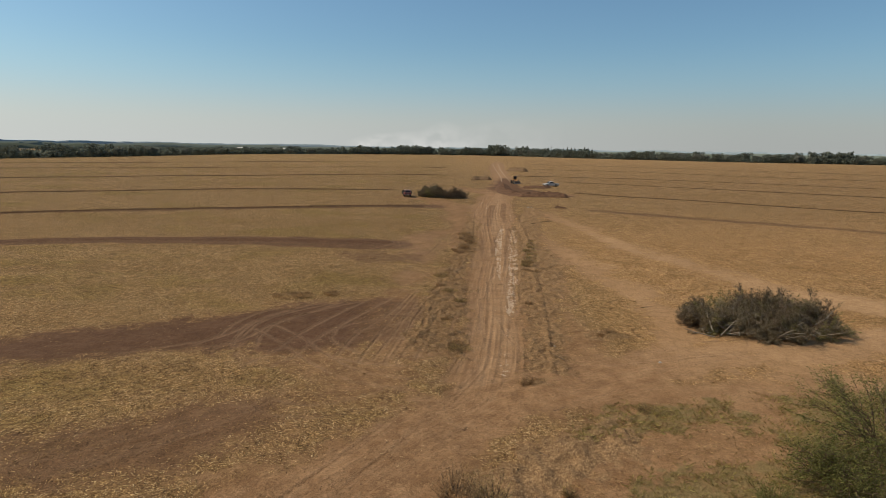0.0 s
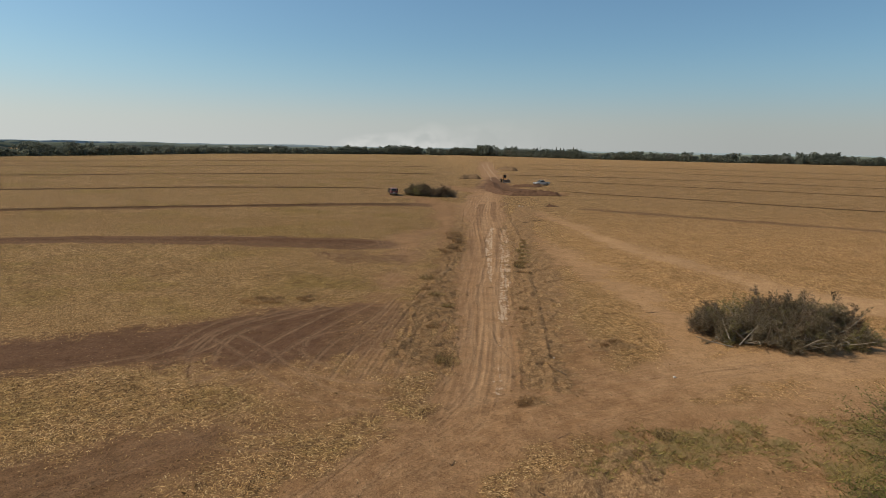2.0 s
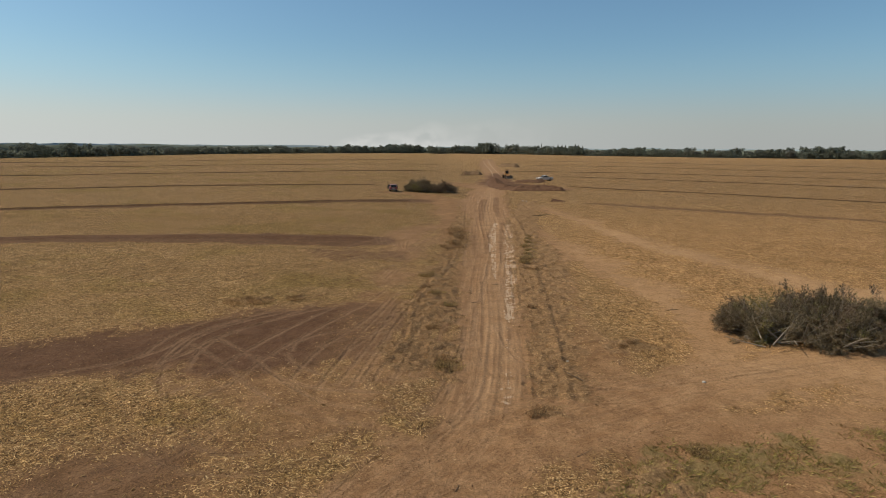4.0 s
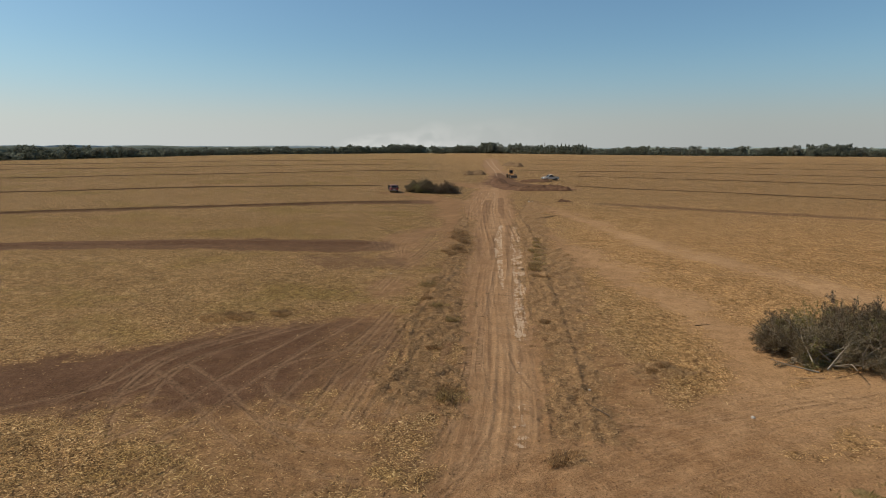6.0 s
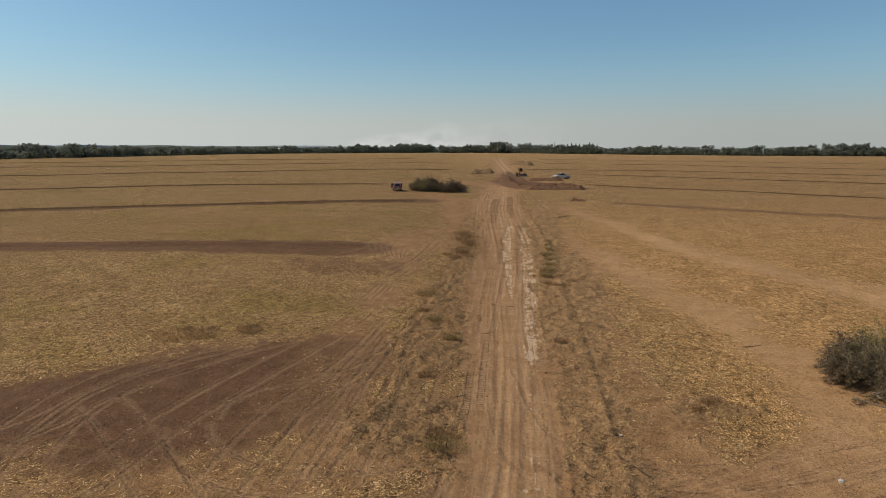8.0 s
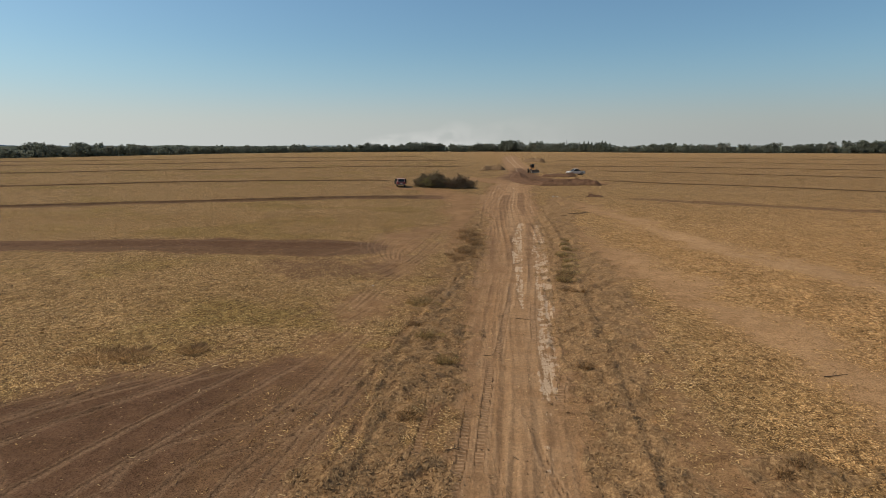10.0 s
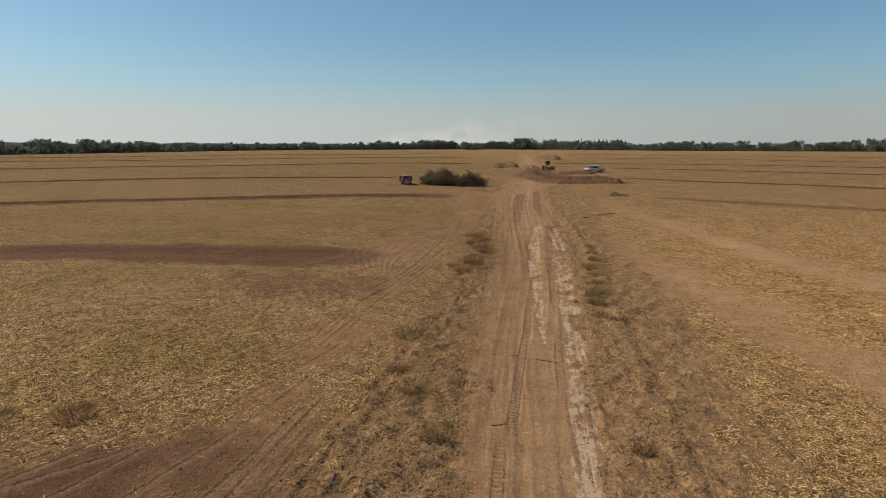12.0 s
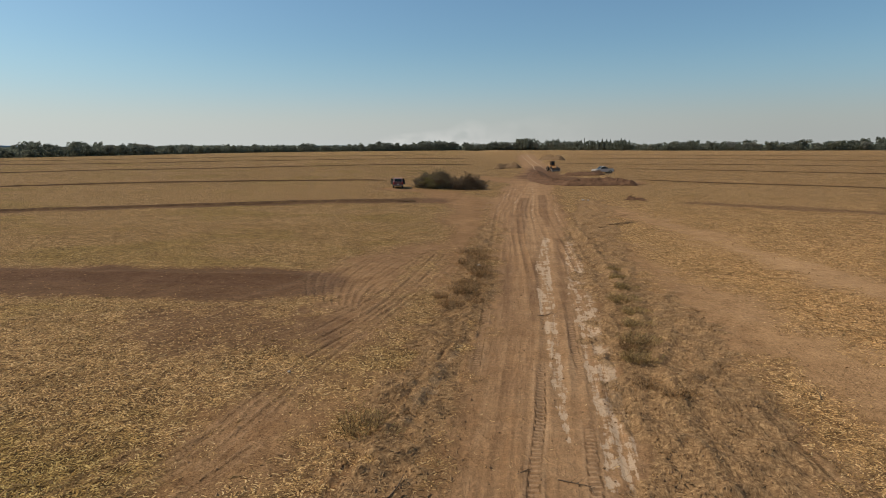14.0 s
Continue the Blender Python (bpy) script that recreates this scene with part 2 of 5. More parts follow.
    base = m.mix(m.calc("MULTIPLY", straw, m.step(lumps, 0.4, 0.58, 0.5, 0.0)), base, (0.6, 0.6, 0.58), "MULTIPLY")
    tangle = m.noise(1.0, 6, 0.82, m.shape((3.0, 2.2, 1)))
    base = m.mix(m.calc("MULTIPLY", straw, m.step(tangle, 0.47, 0.57, 0.0, 0.85)), base, (1.36, 1.34, 1.3), "MULTIPLY")
    base = m.mix(m.calc("MULTIPLY", straw, m.step(tangle, 0.5, 0.4, 0.0, 0.85)), base, (0.6, 0.57, 0.53), "MULTIPLY")
    base = m.mix(m.calc("MULTIPLY", straw, m.step(rows, 0.35, 0.66, 0.0, 0.4)), base, (0.808, 0.761, 0.686), "MULTIPLY")
    weedy = m.calc("MULTIPLY", m.calc("MULTIPLY", straw, m.step(m.noise(0.1, 4, 0.65, m.shape((0.6, 1, 1))), 0.48, 0.64)), m.step(xyz.outputs["X"], 8.0, -10.0, 0.1, 0.9))
    # Straw on the sunward side is dimmed slightly in the colour.
    base = m.mix(m.calc("MULTIPLY", straw, m.step(m.calc("DIVIDE", xyz.outputs["X"], m.calc("ADD", m.calc("ABSOLUTE", xyz.outputs["Y"]), 40.0)), 0.5, -0.5)), base, (0.98, 0.98, 0.94), "MULTIPLY")
    base = m.mix(weedy, base, (0.84, 0.89, 0.7), "MULTIPLY")
    # dry and green grass
    blades = m.noise(1.0, 4, 0.72, m.shape((14, 5, 1), (0, 0, 0.15), bent))
    turf = m.ramp(m.calc("ADD", m.calc("MULTIPLY", blades, 0.7), m.calc("MULTIPLY", coarse, 0.3)), [(0.38, (0.08, 0.054, 0.023)), (0.5, (0.17, 0.12, 0.046)), (0.66, (0.32, 0.228, 0.095))])
    patch = m.step(m.calc("ADD", green, m.calc("MULTIPLY", m.calc("SUBTRACT", m.noise(0.55, 5, 0.72), 0.5), 2.4)), 0.5, 1.0, 0.0, 0.8)
    base = m.mix(patch, base, turf)
    dry = m.ramp(m.calc("ADD", m.calc("MULTIPLY", blades, 0.6), m.calc("MULTIPLY", fine, 0.4)), [(0.41, (0.121, 0.0663, 0.0305)), (0.51, (0.237, 0.136, 0.0629)), (0.62, (0.444, 0.277, 0.132))])
    torn = m.calc("MULTIPLY", worn, m.step(m.noise(1.5, 5, 0.75), 0.47, 0.6))
    base = m.mix(m.calc("MULTIPLY", torn, 0.55), base, (0.135, 0.068, 0.033))
    scrub = m.step(m.calc("ADD", worn, m.calc("MULTIPLY", m.calc("SUBTRACT", m.noise(0.8, 5, 0.7), 0.5), 1.5)), 0.36, 0.8, 0.0, 0.8)
    base = m.mix(scrub, base, dry)
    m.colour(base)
    # relief
    h = m.calc("ADD", m.calc("ADD", m.calc("MULTIPLY", fine, 1.1), m.calc("MULTIPLY", mid, 1.4)), m.calc("MULTIPLY", cover, 0.5))
    h = m.calc("ADD", h, m.calc("MULTIPLY", lug, 0.6))
    h = m.calc("ADD", h, m.calc("MULTIPLY", m.calc("MULTIPLY", streak2, road), 0.3))
    h = m.calc("ADD", h, m.calc("MULTIPLY", grit, 0.15))
    m.bump(h, 0.85, 0.08)
    return m.mat


def soil_material(name, low, high, scale=1.0, deep=0.05):
    m = Nodes(name, 0.95, 0.08)
    c = m.mix(m.step(m.noise(1.1 * scale, 5, 0.65), 0.3, 0.7), low, high)
    c = m.mix(m.step(m.noise(9 * scale, 4, 0.7), 0.62, 0.36, 0.0, 0.6), c, (0.5, 0.48, 0.46), "MULTIPLY")
    m.colour(c)
    m.bump(m.noise(5 * scale, 5, 0.7), 0.9, deep)
    return m.mat


def bank_material():
    m = Nodes("bank_soil", 0.95, 0.08)
    c = m.mix(m.step(m.noise(0.8, 5, 0.65), 0.3, 0.7), (0.08, 0.042, 0.02), (0.14, 0.076, 0.036))
    c = m.mix(m.step(m.noise(1.3, 5, 0.75), 0.54, 0.66, 0.0, 0.5), c, (0.33, 0.2, 0.08))
    c = m.mix(m.step(m.noise(6.0, 4, 0.7), 0.62, 0.36, 0.0, 0.6), c, (0.5, 0.48, 0.46), "MULTIPLY")
    m.colour(c)
    m.bump(m.noise(4, 5, 0.7), 0.7, 0.04)
    return m.mat


def leaf_material(name, dark, light, scale=0.8, rough=0.7):
    """Leaves that differ from one to the next and from bush to bush."""
    m = Nodes(name, rough, 0.2)
    c = m.mix(m.island(), dark, light)
    c = m.mix(m.step(m.noise(scale, 3), 0.35, 0.65, 0.0, 0.5), c, (0.62, 0.62, 0.6), "MULTIPLY")
    c = m.mix(m.calc("MULTIPLY", m.chance(), 0.5), c, (0.8, 0.74, 0.6), "MULTIPLY")
    m.colour(c)
    through_leaf = m.t.nodes.new("ShaderNodeBsdfTranslucent")
    m.put(through_leaf.inputs["Color"], c)
    both = m.t.nodes.new("ShaderNodeMixShader")
    both.inputs[0].default_value = 0.4
    m.t.links.new(m.bsdf.outputs[0], both.inputs[1])
    m.t.links.new(through_leaf.outputs[0], both.inputs[2])
    m.t.links.new(both.outputs[0], m.t.nodes["Material Output"].inputs["Surface"])
    return m.mat


def bark_material(name, low, high):
    m = Nodes(name, 0.9, 0.1)
    m.colour(m.mix(m.noise(1.0, 5, 0.7, m.shape((9, 9, 2.5))), low, high))
    m.bump(m.noise(1.0, 4, 0.7, m.shape((20, 20, 4))), 0.5, 0.02)
    return m.mat


def paint_material(name, colour, rough=0.35, metal=0.0, dust=0.35):
    m = Nodes(name, rough, 0.25)
    m.bsdf.inputs["Metallic"].default_value = metal
    m.colour(m.mix(m.step(m.noise(1.4, 5, 0.65), 0.35, 0.75, 0.0, dust), colour, (0.3, 0.22, 0.15)))
    m.put(m.bsdf.inputs["Roughness"], m.step(m.noise(3.0, 4), 0.3, 0.7, rough, min(1.0, rough + 0.3)))
    return m.mat


def glass_material():
    m = Nodes("car_glass", 0.25, 0.3)
    m.colour(m.mix(m.noise(2.0, 3), (0.012, 0.016, 0.018), (0.03, 0.034, 0.034)))
    return m.mat


M_GROUND = ground_material()
M_BANK = bank_material()
M_MOUND = soil_material("dug_soil", (0.105, 0.054, 0.03), (0.2, 0.108, 0.06))
M_MOUND_DRY = soil_material("dry_soil_heap", (0.15, 0.088, 0.046), (0.26, 0.16, 0.085))
M_CLOD = soil_material("clods", (0.15, 0.085, 0.045), (0.3, 0.18, 0.1), 3.0, 0.008)
M_STONE = soil_material("pale_stone", (0.4, 0.34, 0.27), (0.58, 0.5, 0.42), 3.0, 0.01)
M_STRAW = leaf_material("straw", (0.2, 0.113, 0.045), (0.5, 0.312, 0.138), 0.35, 0.75)
M_GRASS = leaf_material("grass", (0.24, 0.19, 0.06), (0.55, 0.42, 0.15), 0.5)
M_DRYGRASS = leaf_material("dry_grass", (0.25, 0.145, 0.066), (0.54, 0.335, 0.155), 0.5)
M_LITTER = leaf_material("brown_litter", (0.24, 0.135, 0.06), (0.58, 0.36, 0.17), 0.9)
M_BRUSH = leaf_material("wilted_leaves", (0.085, 0.063, 0.034), (0.34, 0.258, 0.145), 0.9)
M_BRUSHBROWN = leaf_material("dead_brown_leaves", (0.085, 0.056, 0.033), (0.3, 0.205, 0.125), 0.9)
M_BRUSHGREEN = leaf_material("olive_leaves", (0.12, 0.105, 0.035), (0.43, 0.36, 0.14), 0.9)
M_TREE = leaf_material("thorn_tree_leaves", (0.1, 0.1, 0.027), (0.31, 0.285, 0.085), 0.7)
M_WEED = leaf_material("weed_leaves", (0.25, 0.168, 0.07), (0.56, 0.39, 0.165), 0.9)
# Belt leaves are lifted and greyed: distance haze is put into their colour.
M_FAR = leaf_material("hazed_woodland_leaves", (0.14, 0.152, 0.115), (0.25, 0.258, 0.195), 0.08, 0.8)
M_FARGREY = leaf_material("hazed_woodland_leaves_pale", (0.19, 0.19, 0.15), (0.31, 0.3, 0.24), 0.08, 0.8)
M_BARK = bark_material("bark", (0.085, 0.053, 0.032), (0.2, 0.132, 0.08))
M_TWIG = bark_material("grey_twigs", (0.14, 0.105, 0.07), (0.42, 0.34, 0.25))
M_WHITE = paint_material("white_paint", (0.58, 0.52, 0.46), 0.7, dust=0.5)
M_RED = paint_material("dark_red_paint", (0.16, 0.035, 0.035), 0.5, dust=0.4)
M_SILVER = paint_material("pale_roof_paint", (0.4, 0.22, 0.2), 0.5, dust=0.4)
M_YELLOW = paint_material("yellow_paint", (0.36, 0.15, 0.026), 0.45, dust=0.5)
M_BLACK = paint_material("black_plastic", (0.016, 0.016, 0.017), 0.6, dust=0.3)
M_TYRE = paint_material("tyre_rubber", (0.018, 0.017, 0.016), 0.85, dust=0.4)
M_STEEL = paint_material("steel", (0.2, 0.16, 0.13), 0.65, 0.3, 0.6)
M_LAMP_RED = paint_material("red_lamp", (0.35, 0.015, 0.01), 0.2, dust=0.1)
M_LAMP = paint_material("clear_lamp", (0.7, 0.7, 0.66), 0.15, dust=0.1)
M_GLASS = glass_material()

# ---- shape of the land ----
rng = np.random.default_rng(7)
TABLES = [np.random.default_rng(100 + k).random((256, 256)) for k in range(8)]


def vnoise(x, y, size, k=0):
    """Smooth random values 0..1 on a lattice of the given cell size."""
    x, y = np.asarray(x, float) / size + 57.3 * k, np.asarray(y, float) / size + 31.7 * k
    i, j = np.floor(x).astype(int), np.floor(y).astype(int)
    u, v = x - i, y - j
    u, v = u * u * (3 - 2 * u), v * v * (3 - 2 * v)
    t = TABLES[k % 8]
    a, b, c, d = t[i % 256, j % 256], t[(i + 1) % 256, j % 256], t[i % 256, (j + 1) % 256], t[(i + 1) % 256, (j + 1) % 256]
    return (a * (1 - u) + b * u) * (1 - v) + (c * (1 - u) + d * u) * v


def band(x, y, line):
    """Distance to a band's edge, negative inside; line: (x, y, half width) from end to end."""
    best = np.full(np.shape(x), 1e9)
    for (ax, ay, aw), (bx, by, bw) in zip(line, line[1:]):
        dx, dy = bx - ax, by - ay
        s = np.clip(((x - ax) * dx + (y - ay) * dy) / (dx * dx + dy * dy), 0, 1)
        best = np.minimum(best, np.hypot(x - ax - s * dx, y - ay - s * dy) - (aw + s * (bw - aw)))
    return best


def laid(x, y, line):
    """Distance along a line and to its side, for places near it."""
    best, along, side, run = np.full(np.shape(x), 1e9), np.zeros(np.shape(x)), np.zeros(np.shape(x)), 0.0
    for (ax, ay, aw), (bx, by, bw) in zip(line, line[1:]):
        dx, dy = bx - ax, by - ay
        ln = math.hypot(dx, dy)
        s = np.clip(((x - ax) * dx + (y - ay) * dy) / (ln * ln), 0, 1)
        d = np.hypot(x - ax - s * dx, y - ay - s * dy)
        near = d < best
        best = np.where(near, d, best)
        along = np.where(near, run + s * ln, along)
        side = np.where(near, ((x - ax) * dy - (y - ay) * dx) / ln, side)
        run += ln
    return best, along, side


def inside(d, soft):
    s = np.clip(0.5 - d / soft, 0, 1)
    return s * s * (3 - 2 * s)


ROAD = [(1.6, 33, 2.4), (2.8, 40, 2.8), (3.7, 46, 3.0), (4.5, 53, 3.2), (5.2, 61, 3.4), (5.9, 70, 3.5), (6.8, 78, 3.5), (7.7, 86, 3.8), (8.5, 97, 4.3), (10.2, 130, 5.2), (15.6, 184, 4.6), (22.6, 236, 4.0), (28, 330, 4.6), (37, 445, 5.0), (41, 490, 3)]
CROSS = [(-13, 10, 5), (-6.5, 23, 5), (-1, 32, 4.2), (3.5, 37.5, 3.7), (9, 40.7, 3.4), (19, 45, 3.2), (28, 47.3, 3.0), (42, 51, 3), (70, 58, 3), (110, 72, 3)]
NEAR_PATHS = [
    [(14.6, 112, 1.6), (16.4, 98, 2.0), (17.2, 88, 2.4), (17.6, 80, 2.7), (18.8, 72, 2.4), (20.6, 64, 2.4), (21.6, 56, 2.8), (19.5, 49, 2.4)],
    [(20, 132, 1.0), (23.3, 118, 1.6), (26, 100, 2.1), (28, 87, 2.2), (31, 79, 2.2), (34.5, 71, 2.3), (38, 64, 3), (44, 58, 3.6), (60, 52, 3), (100, 50, 3)],
    [(12.5, 78, 1.0), (12.8, 64, 1.3), (11.7, 53, 1.8), (12, 44, 2.2)],
    [(2, 92, 2.2), (2.4, 115, 2.6), (3, 132, 3.4), (1, 150, 4.5), (-3, 158, 3.0), (-12, 160, 2)],
]
SIDE_PATHS = [
    [(-5, 60, 2.2), (-3.4, 72, 2.0), (-2.2, 84, 2.0), (0, 95, 2.5)],
    [(13, 38.5, 1.2), (19, 39.3, 2.2), (26, 42, 2.5)],
    [(17, 35.6, 0.8), (19.5, 35.8, 1.3), (21, 36.5, 0.8)],
    [(-3.5, 83, 1.6), (-3.6, 90, 2.6), (-2.6, 98, 2.6), (0.5, 108, 2.2)],
    [(5, 200, 3), (14, 185, 6), (24, 176, 7), (34, 174, 5)],
    [(12.2, 71.2, 0.6), (13.5, 69.8, 0.9), (14.8, 68.2, 0.7)],
]
PATHS = NEAR_PATHS + SIDE_PATHS
DARK_A = [(-75, 26, 3.0), (-46, 37, 3.2), (-33, 43.4, 3.6), (-28, 45.7, 4.0), (-19, 49.5, 5.0), (-13.4, 51.3, 6.0), (-9.4, 53.2, 6.9), (-6.4, 55, 5.6)]
DARK_B = [(-60, 14, 4.0), (-38, 21.5, 4.0), (-22, 27.6, 3.9), (-16, 30.2, 3.8), (-12.4, 33.4, 2.6), (-10.5, 35.6, 1.2)]
DARK_C = [(-130, 58, 1.2), (-90, 75, 1.6), (-62, 85.5, 2.2), (-49, 89, 2.5), (-37, 89.6, 3.2), (-25, 90.2, 4.0), (-17, 90.4, 4.3), (-11, 90.8, 4.4), (-8.5, 91, 3.6)]
DARK_D = [(-16, 83.5, 1.0), (-11, 81.6, 3.2), (-7.0, 81, 3.2), (-5.4, 82, 1.6)]
DIG = [(24, 250, 1.5), (22.5, 232, 3.0), (21.5, 218, 4.5), (20, 203, 5.5), (20.5, 192, 6.0), (24, 181, 6.5), (28, 174, 5.5), (33, 170, 3)]
DITCH = [(2.5, 80.2, 0.1), (1.7, 77.2, 0.2), (1.1, 74.4, 0.24), (0.4, 71.7, 0.28), (-0.1, 69.5, 0.26), (-0.5, 67.5, 0.22), (-0.9, 65.5, 0.2), (-1.5, 62.8, 0.2), (-1.8, 59.2, 0.24), (-1.4, 55.8, 0.24), (-1.6, 52.5, 0.16), (-2.2, 50, 0.05)]
ROAD_SEAMS = [  # thin broken lines of dark turned soil, with berm shade put into the colour
    [(11.8, 92.2, 0.16), (10.2, 75.3, 0.14), (9.1, 64.7, 0.16), (8.8, 62.1, 0.16), (8.4, 59.3, 0.16), (8.0, 55.4, 0.14), (7.4, 51.2, 0.1)],
    [(14.5, 117, 0.4), (18, 121, 0.6), (21.5, 124.5, 0.3)], [(13.6, 103, 0.3), (14.6, 109, 0.4), (15.2, 114, 0.2)], [(9.0, 55.3, 0.07), (10.4, 55.0, 0.09), (12.3, 55.5, 0.05)], [(9.4, 57.3, 0.05), (10.8, 57.0, 0.08), (12.2, 57.6, 0.05)], [(8.9, 52.2, 0.06), (10.5, 51.6, 0.09), (12.4, 52.0, 0.05)],
]
SIDE_SEAMS = [
    [(9.6, 59.6, 0.05), (11.2, 59.2, 0.08), (12.6, 59.0, 0.05)], [(8.6, 49.0, 0.06), (10.2, 48.6, 0.08), (12.0, 48.8, 0.05)],
    [(2.8, 87, 0.7), (3.2, 92, 1.1), (3.5, 98, 1.0), (3.3, 104, 0.5)], [(1.0, 47.5, 0.2), (1.6, 60.6, 0.25), (2.0, 66.0, 0.1)], [(11.0, 78, 0.3), (11.8, 84, 0.5), (12.3, 89, 0.4)],
]
SEAMS = ROAD_SEAMS + SIDE_SEAMS
DARK_BANDS = [  # darker bands of the track
    [(11.6, 110, 0.3), (10.5, 102, 0.34), (9.5, 92, 0.3), (8.9, 86, 0.24), (8.4, 80, 0.14)],
    [(13.6, 107, 0.5), (12.6, 98, 0.55), (11.6, 91, 0.5), (10.8, 84, 0.45), (10.1, 78, 0.4), (9.5, 73, 0.3), (8.7, 66, 0.25), (8.0, 58, 0.2)],
    [(8.9, 104, 0.3), (7.6, 92, 0.35), (6.9, 85, 0.25)],
    [(6.6, 104, 0.2), (5.8, 92, 0.4), (5.2, 84, 0.25)],
    [(7.4, 66, 0.12), (6.6, 59, 0.2), (6.0, 53, 0.15)],
    [(14.4, 116, 0.6), (15.6, 130, 1.1), (17.4, 148, 1.3), (19.5, 164, 1.0)],
    [(8.4, 114, 0.5), (9.6, 128, 0.7), (11.6, 148, 0.8)],
    [(11.6, 118, 0.4), (12.8, 134, 0.6), (14.6, 152, 0.7)],
]
WEST_RIDGES = [
    [(-160, 78, 0.8), (-120, 99, 0.9), (-82, 116, 1.0), (-56, 126.5, 1.1), (-30, 134.5, 1.3), (-8, 142, 2.2), (-3.5, 144, 3.0)],
    [(-200, 100, 0.9), (-150, 130, 0.9), (-106, 155, 1.0), (-65, 173, 1.1), (-35, 179, 1.1), (-13, 182, 1.6)],
    [(-260, 130, 1.0), (-200, 165, 1.0), (-139, 206, 1.2), (-79, 238, 1.2), (-30, 260, 1.2), (5, 277, 1.2)],
    [(-250, 220, 1.2), (-177, 262, 1.4), (-102, 303, 1.4), (-45, 335, 1.4), (4, 362, 1.4)],
    [(-250, 290, 1.6), (-170, 345, 1.6), (-108, 405, 1.6), (-20, 450, 1.6)],
]
EAST_RIDGES = [
    [(33, 137, 1.0), (37, 134, 1.2), (49, 127.5, 1.3), (69, 117, 1.3), (81, 110, 1.2), (130, 84, 1.2), (180, 55, 1.2)],
    [(36, 182, 1.0), (52, 169, 1.0), (71, 160, 1.1), (93, 146, 1.1), (109, 139, 1.1), (170, 105, 1.1)],
    [(44, 229, 1.0), (80, 210, 1.1), (105, 198, 1.1), (141, 180, 1.1), (220, 130, 1.1)],
    [(30, 265, 1.2), (75, 262, 1.2), (110, 245, 1.3), (160, 222, 1.3), (260, 160, 1.3)],
    [(50, 345, 1.5), (110, 330, 1.5), (150, 300, 1.5), (220, 265, 1.5), (330, 200, 1.5)],
    [(60, 440, 1.8), (120, 416, 1.8), (254, 340, 1.8), (350, 280, 1.8)],
]
RIDGES = WEST_RIDGES + EAST_RIDGES
NEAR_PALE = [
    [(4.6, 42.5, 0.5), (4.8, 44.2, 0.5), (5.0, 45.5, 0.2), (5.5, 50, 0.26), (6.1, 55, 0.5), (7.0, 61, 0.55), (7.8, 67.8, 0.6), (8.2, 70.7, 0.66), (8.8, 75, 0.68), (9.4, 81.4, 0.7), (10.0, 87, 0.74), (10.6, 93, 0.74), (11.2, 98, 0.72), (12.6, 110, 0.5), (13.2, 114, 0.3)],
    [(6.7, 70, 0.12), (7.2, 78, 0.36), (7.9, 88, 0.52), (9.0, 100, 0.55), (10.6, 111, 0.4)],
    [(1.25, 53.5, 0.1), (1.4, 56.5, 0.28), (1.55, 58.5, 0.12)],
    [(0.7, 70.6, 0.2), (1.5, 74.0, 0.34), (2.2, 77.0, 0.36), (2.9, 80.2, 0.18)],
]
FAR_PALE = [
    [(21.4, 232, 0.25), (24, 268, 0.34), (27.5, 340, 0.43), (34, 445, 0.50)],
    [(24.4, 228, 0.25), (26, 266, 0.31), (29.5, 330, 0.43), (37.5, 445, 0.50)],
    [(26.6, 238, 0.25), (31, 305, 0.37), (36.6, 366, 0.43), (41, 445, 0.50)],
    [(6.4, 128, 0.11), (7.0, 138, 0.19), (8.9, 153, 0.22), (11.5, 167, 0.20)],
    [(8.6, 128, 0.11), (9.5, 141, 0.17), (11.5, 155, 0.20), (13.1, 167, 0.17)],
    [(10.0, 114, 0.13), (10.8, 128, 0.17), (12.8, 148, 0.19), (14.6, 167, 0.17)],
    [(13.0, 118, 0.11), (14.0, 130, 0.17), (17.3, 159, 0.17)],
    [(14.6, 116, 0.11), (15.6, 125, 0.17), (18.8, 158, 0.13)],
    [(12.6, 185, 0.5), (14.6, 185.6, 0.6), (17, 186, 0.5)],
    [(-1.6, 43, 0.14), (-0.9, 47, 0.11), (-0.4, 51, 0.12)],
    [(0.4, 44, 0.14), (0.8, 49.5, 0.16), (1.0, 52, 0.1)],
]
PALE = NEAR_PALE + FAR_PALE
LONG_MARGINS = [  # trampled weeds and turned soil beside the road
    [(7.8, 44, 1.2), (9.6, 57, 2.3), (11.3, 70, 2.4), (12.3, 82, 2.3), (13.8, 98, 2.2), (16.5, 120, 2.6), (20, 140, 2)],
    [(-0.9, 48, 1.0), (-0.2, 55, 1.6), (0.3, 62, 1.8), (1.3, 72, 1.5), (1.9, 80, 1.3), (3.0, 90, 1.8), (3.8, 99, 1.6), (4.8, 112, 1.0), (6.4, 126, 0.6)],
    [(1.1, 45.5, 0.7), (1.2, 48.5, 0.8), (1.8, 60, 0.7), (2.2, 66, 0.5)],
    [(6.6, 46, 0.2), (7.9, 55, 0.3), (9.1, 64, 0.3), (10.2, 76, 0.35), (11.8, 90, 0.4), (13.4, 104, 0.3)],
]
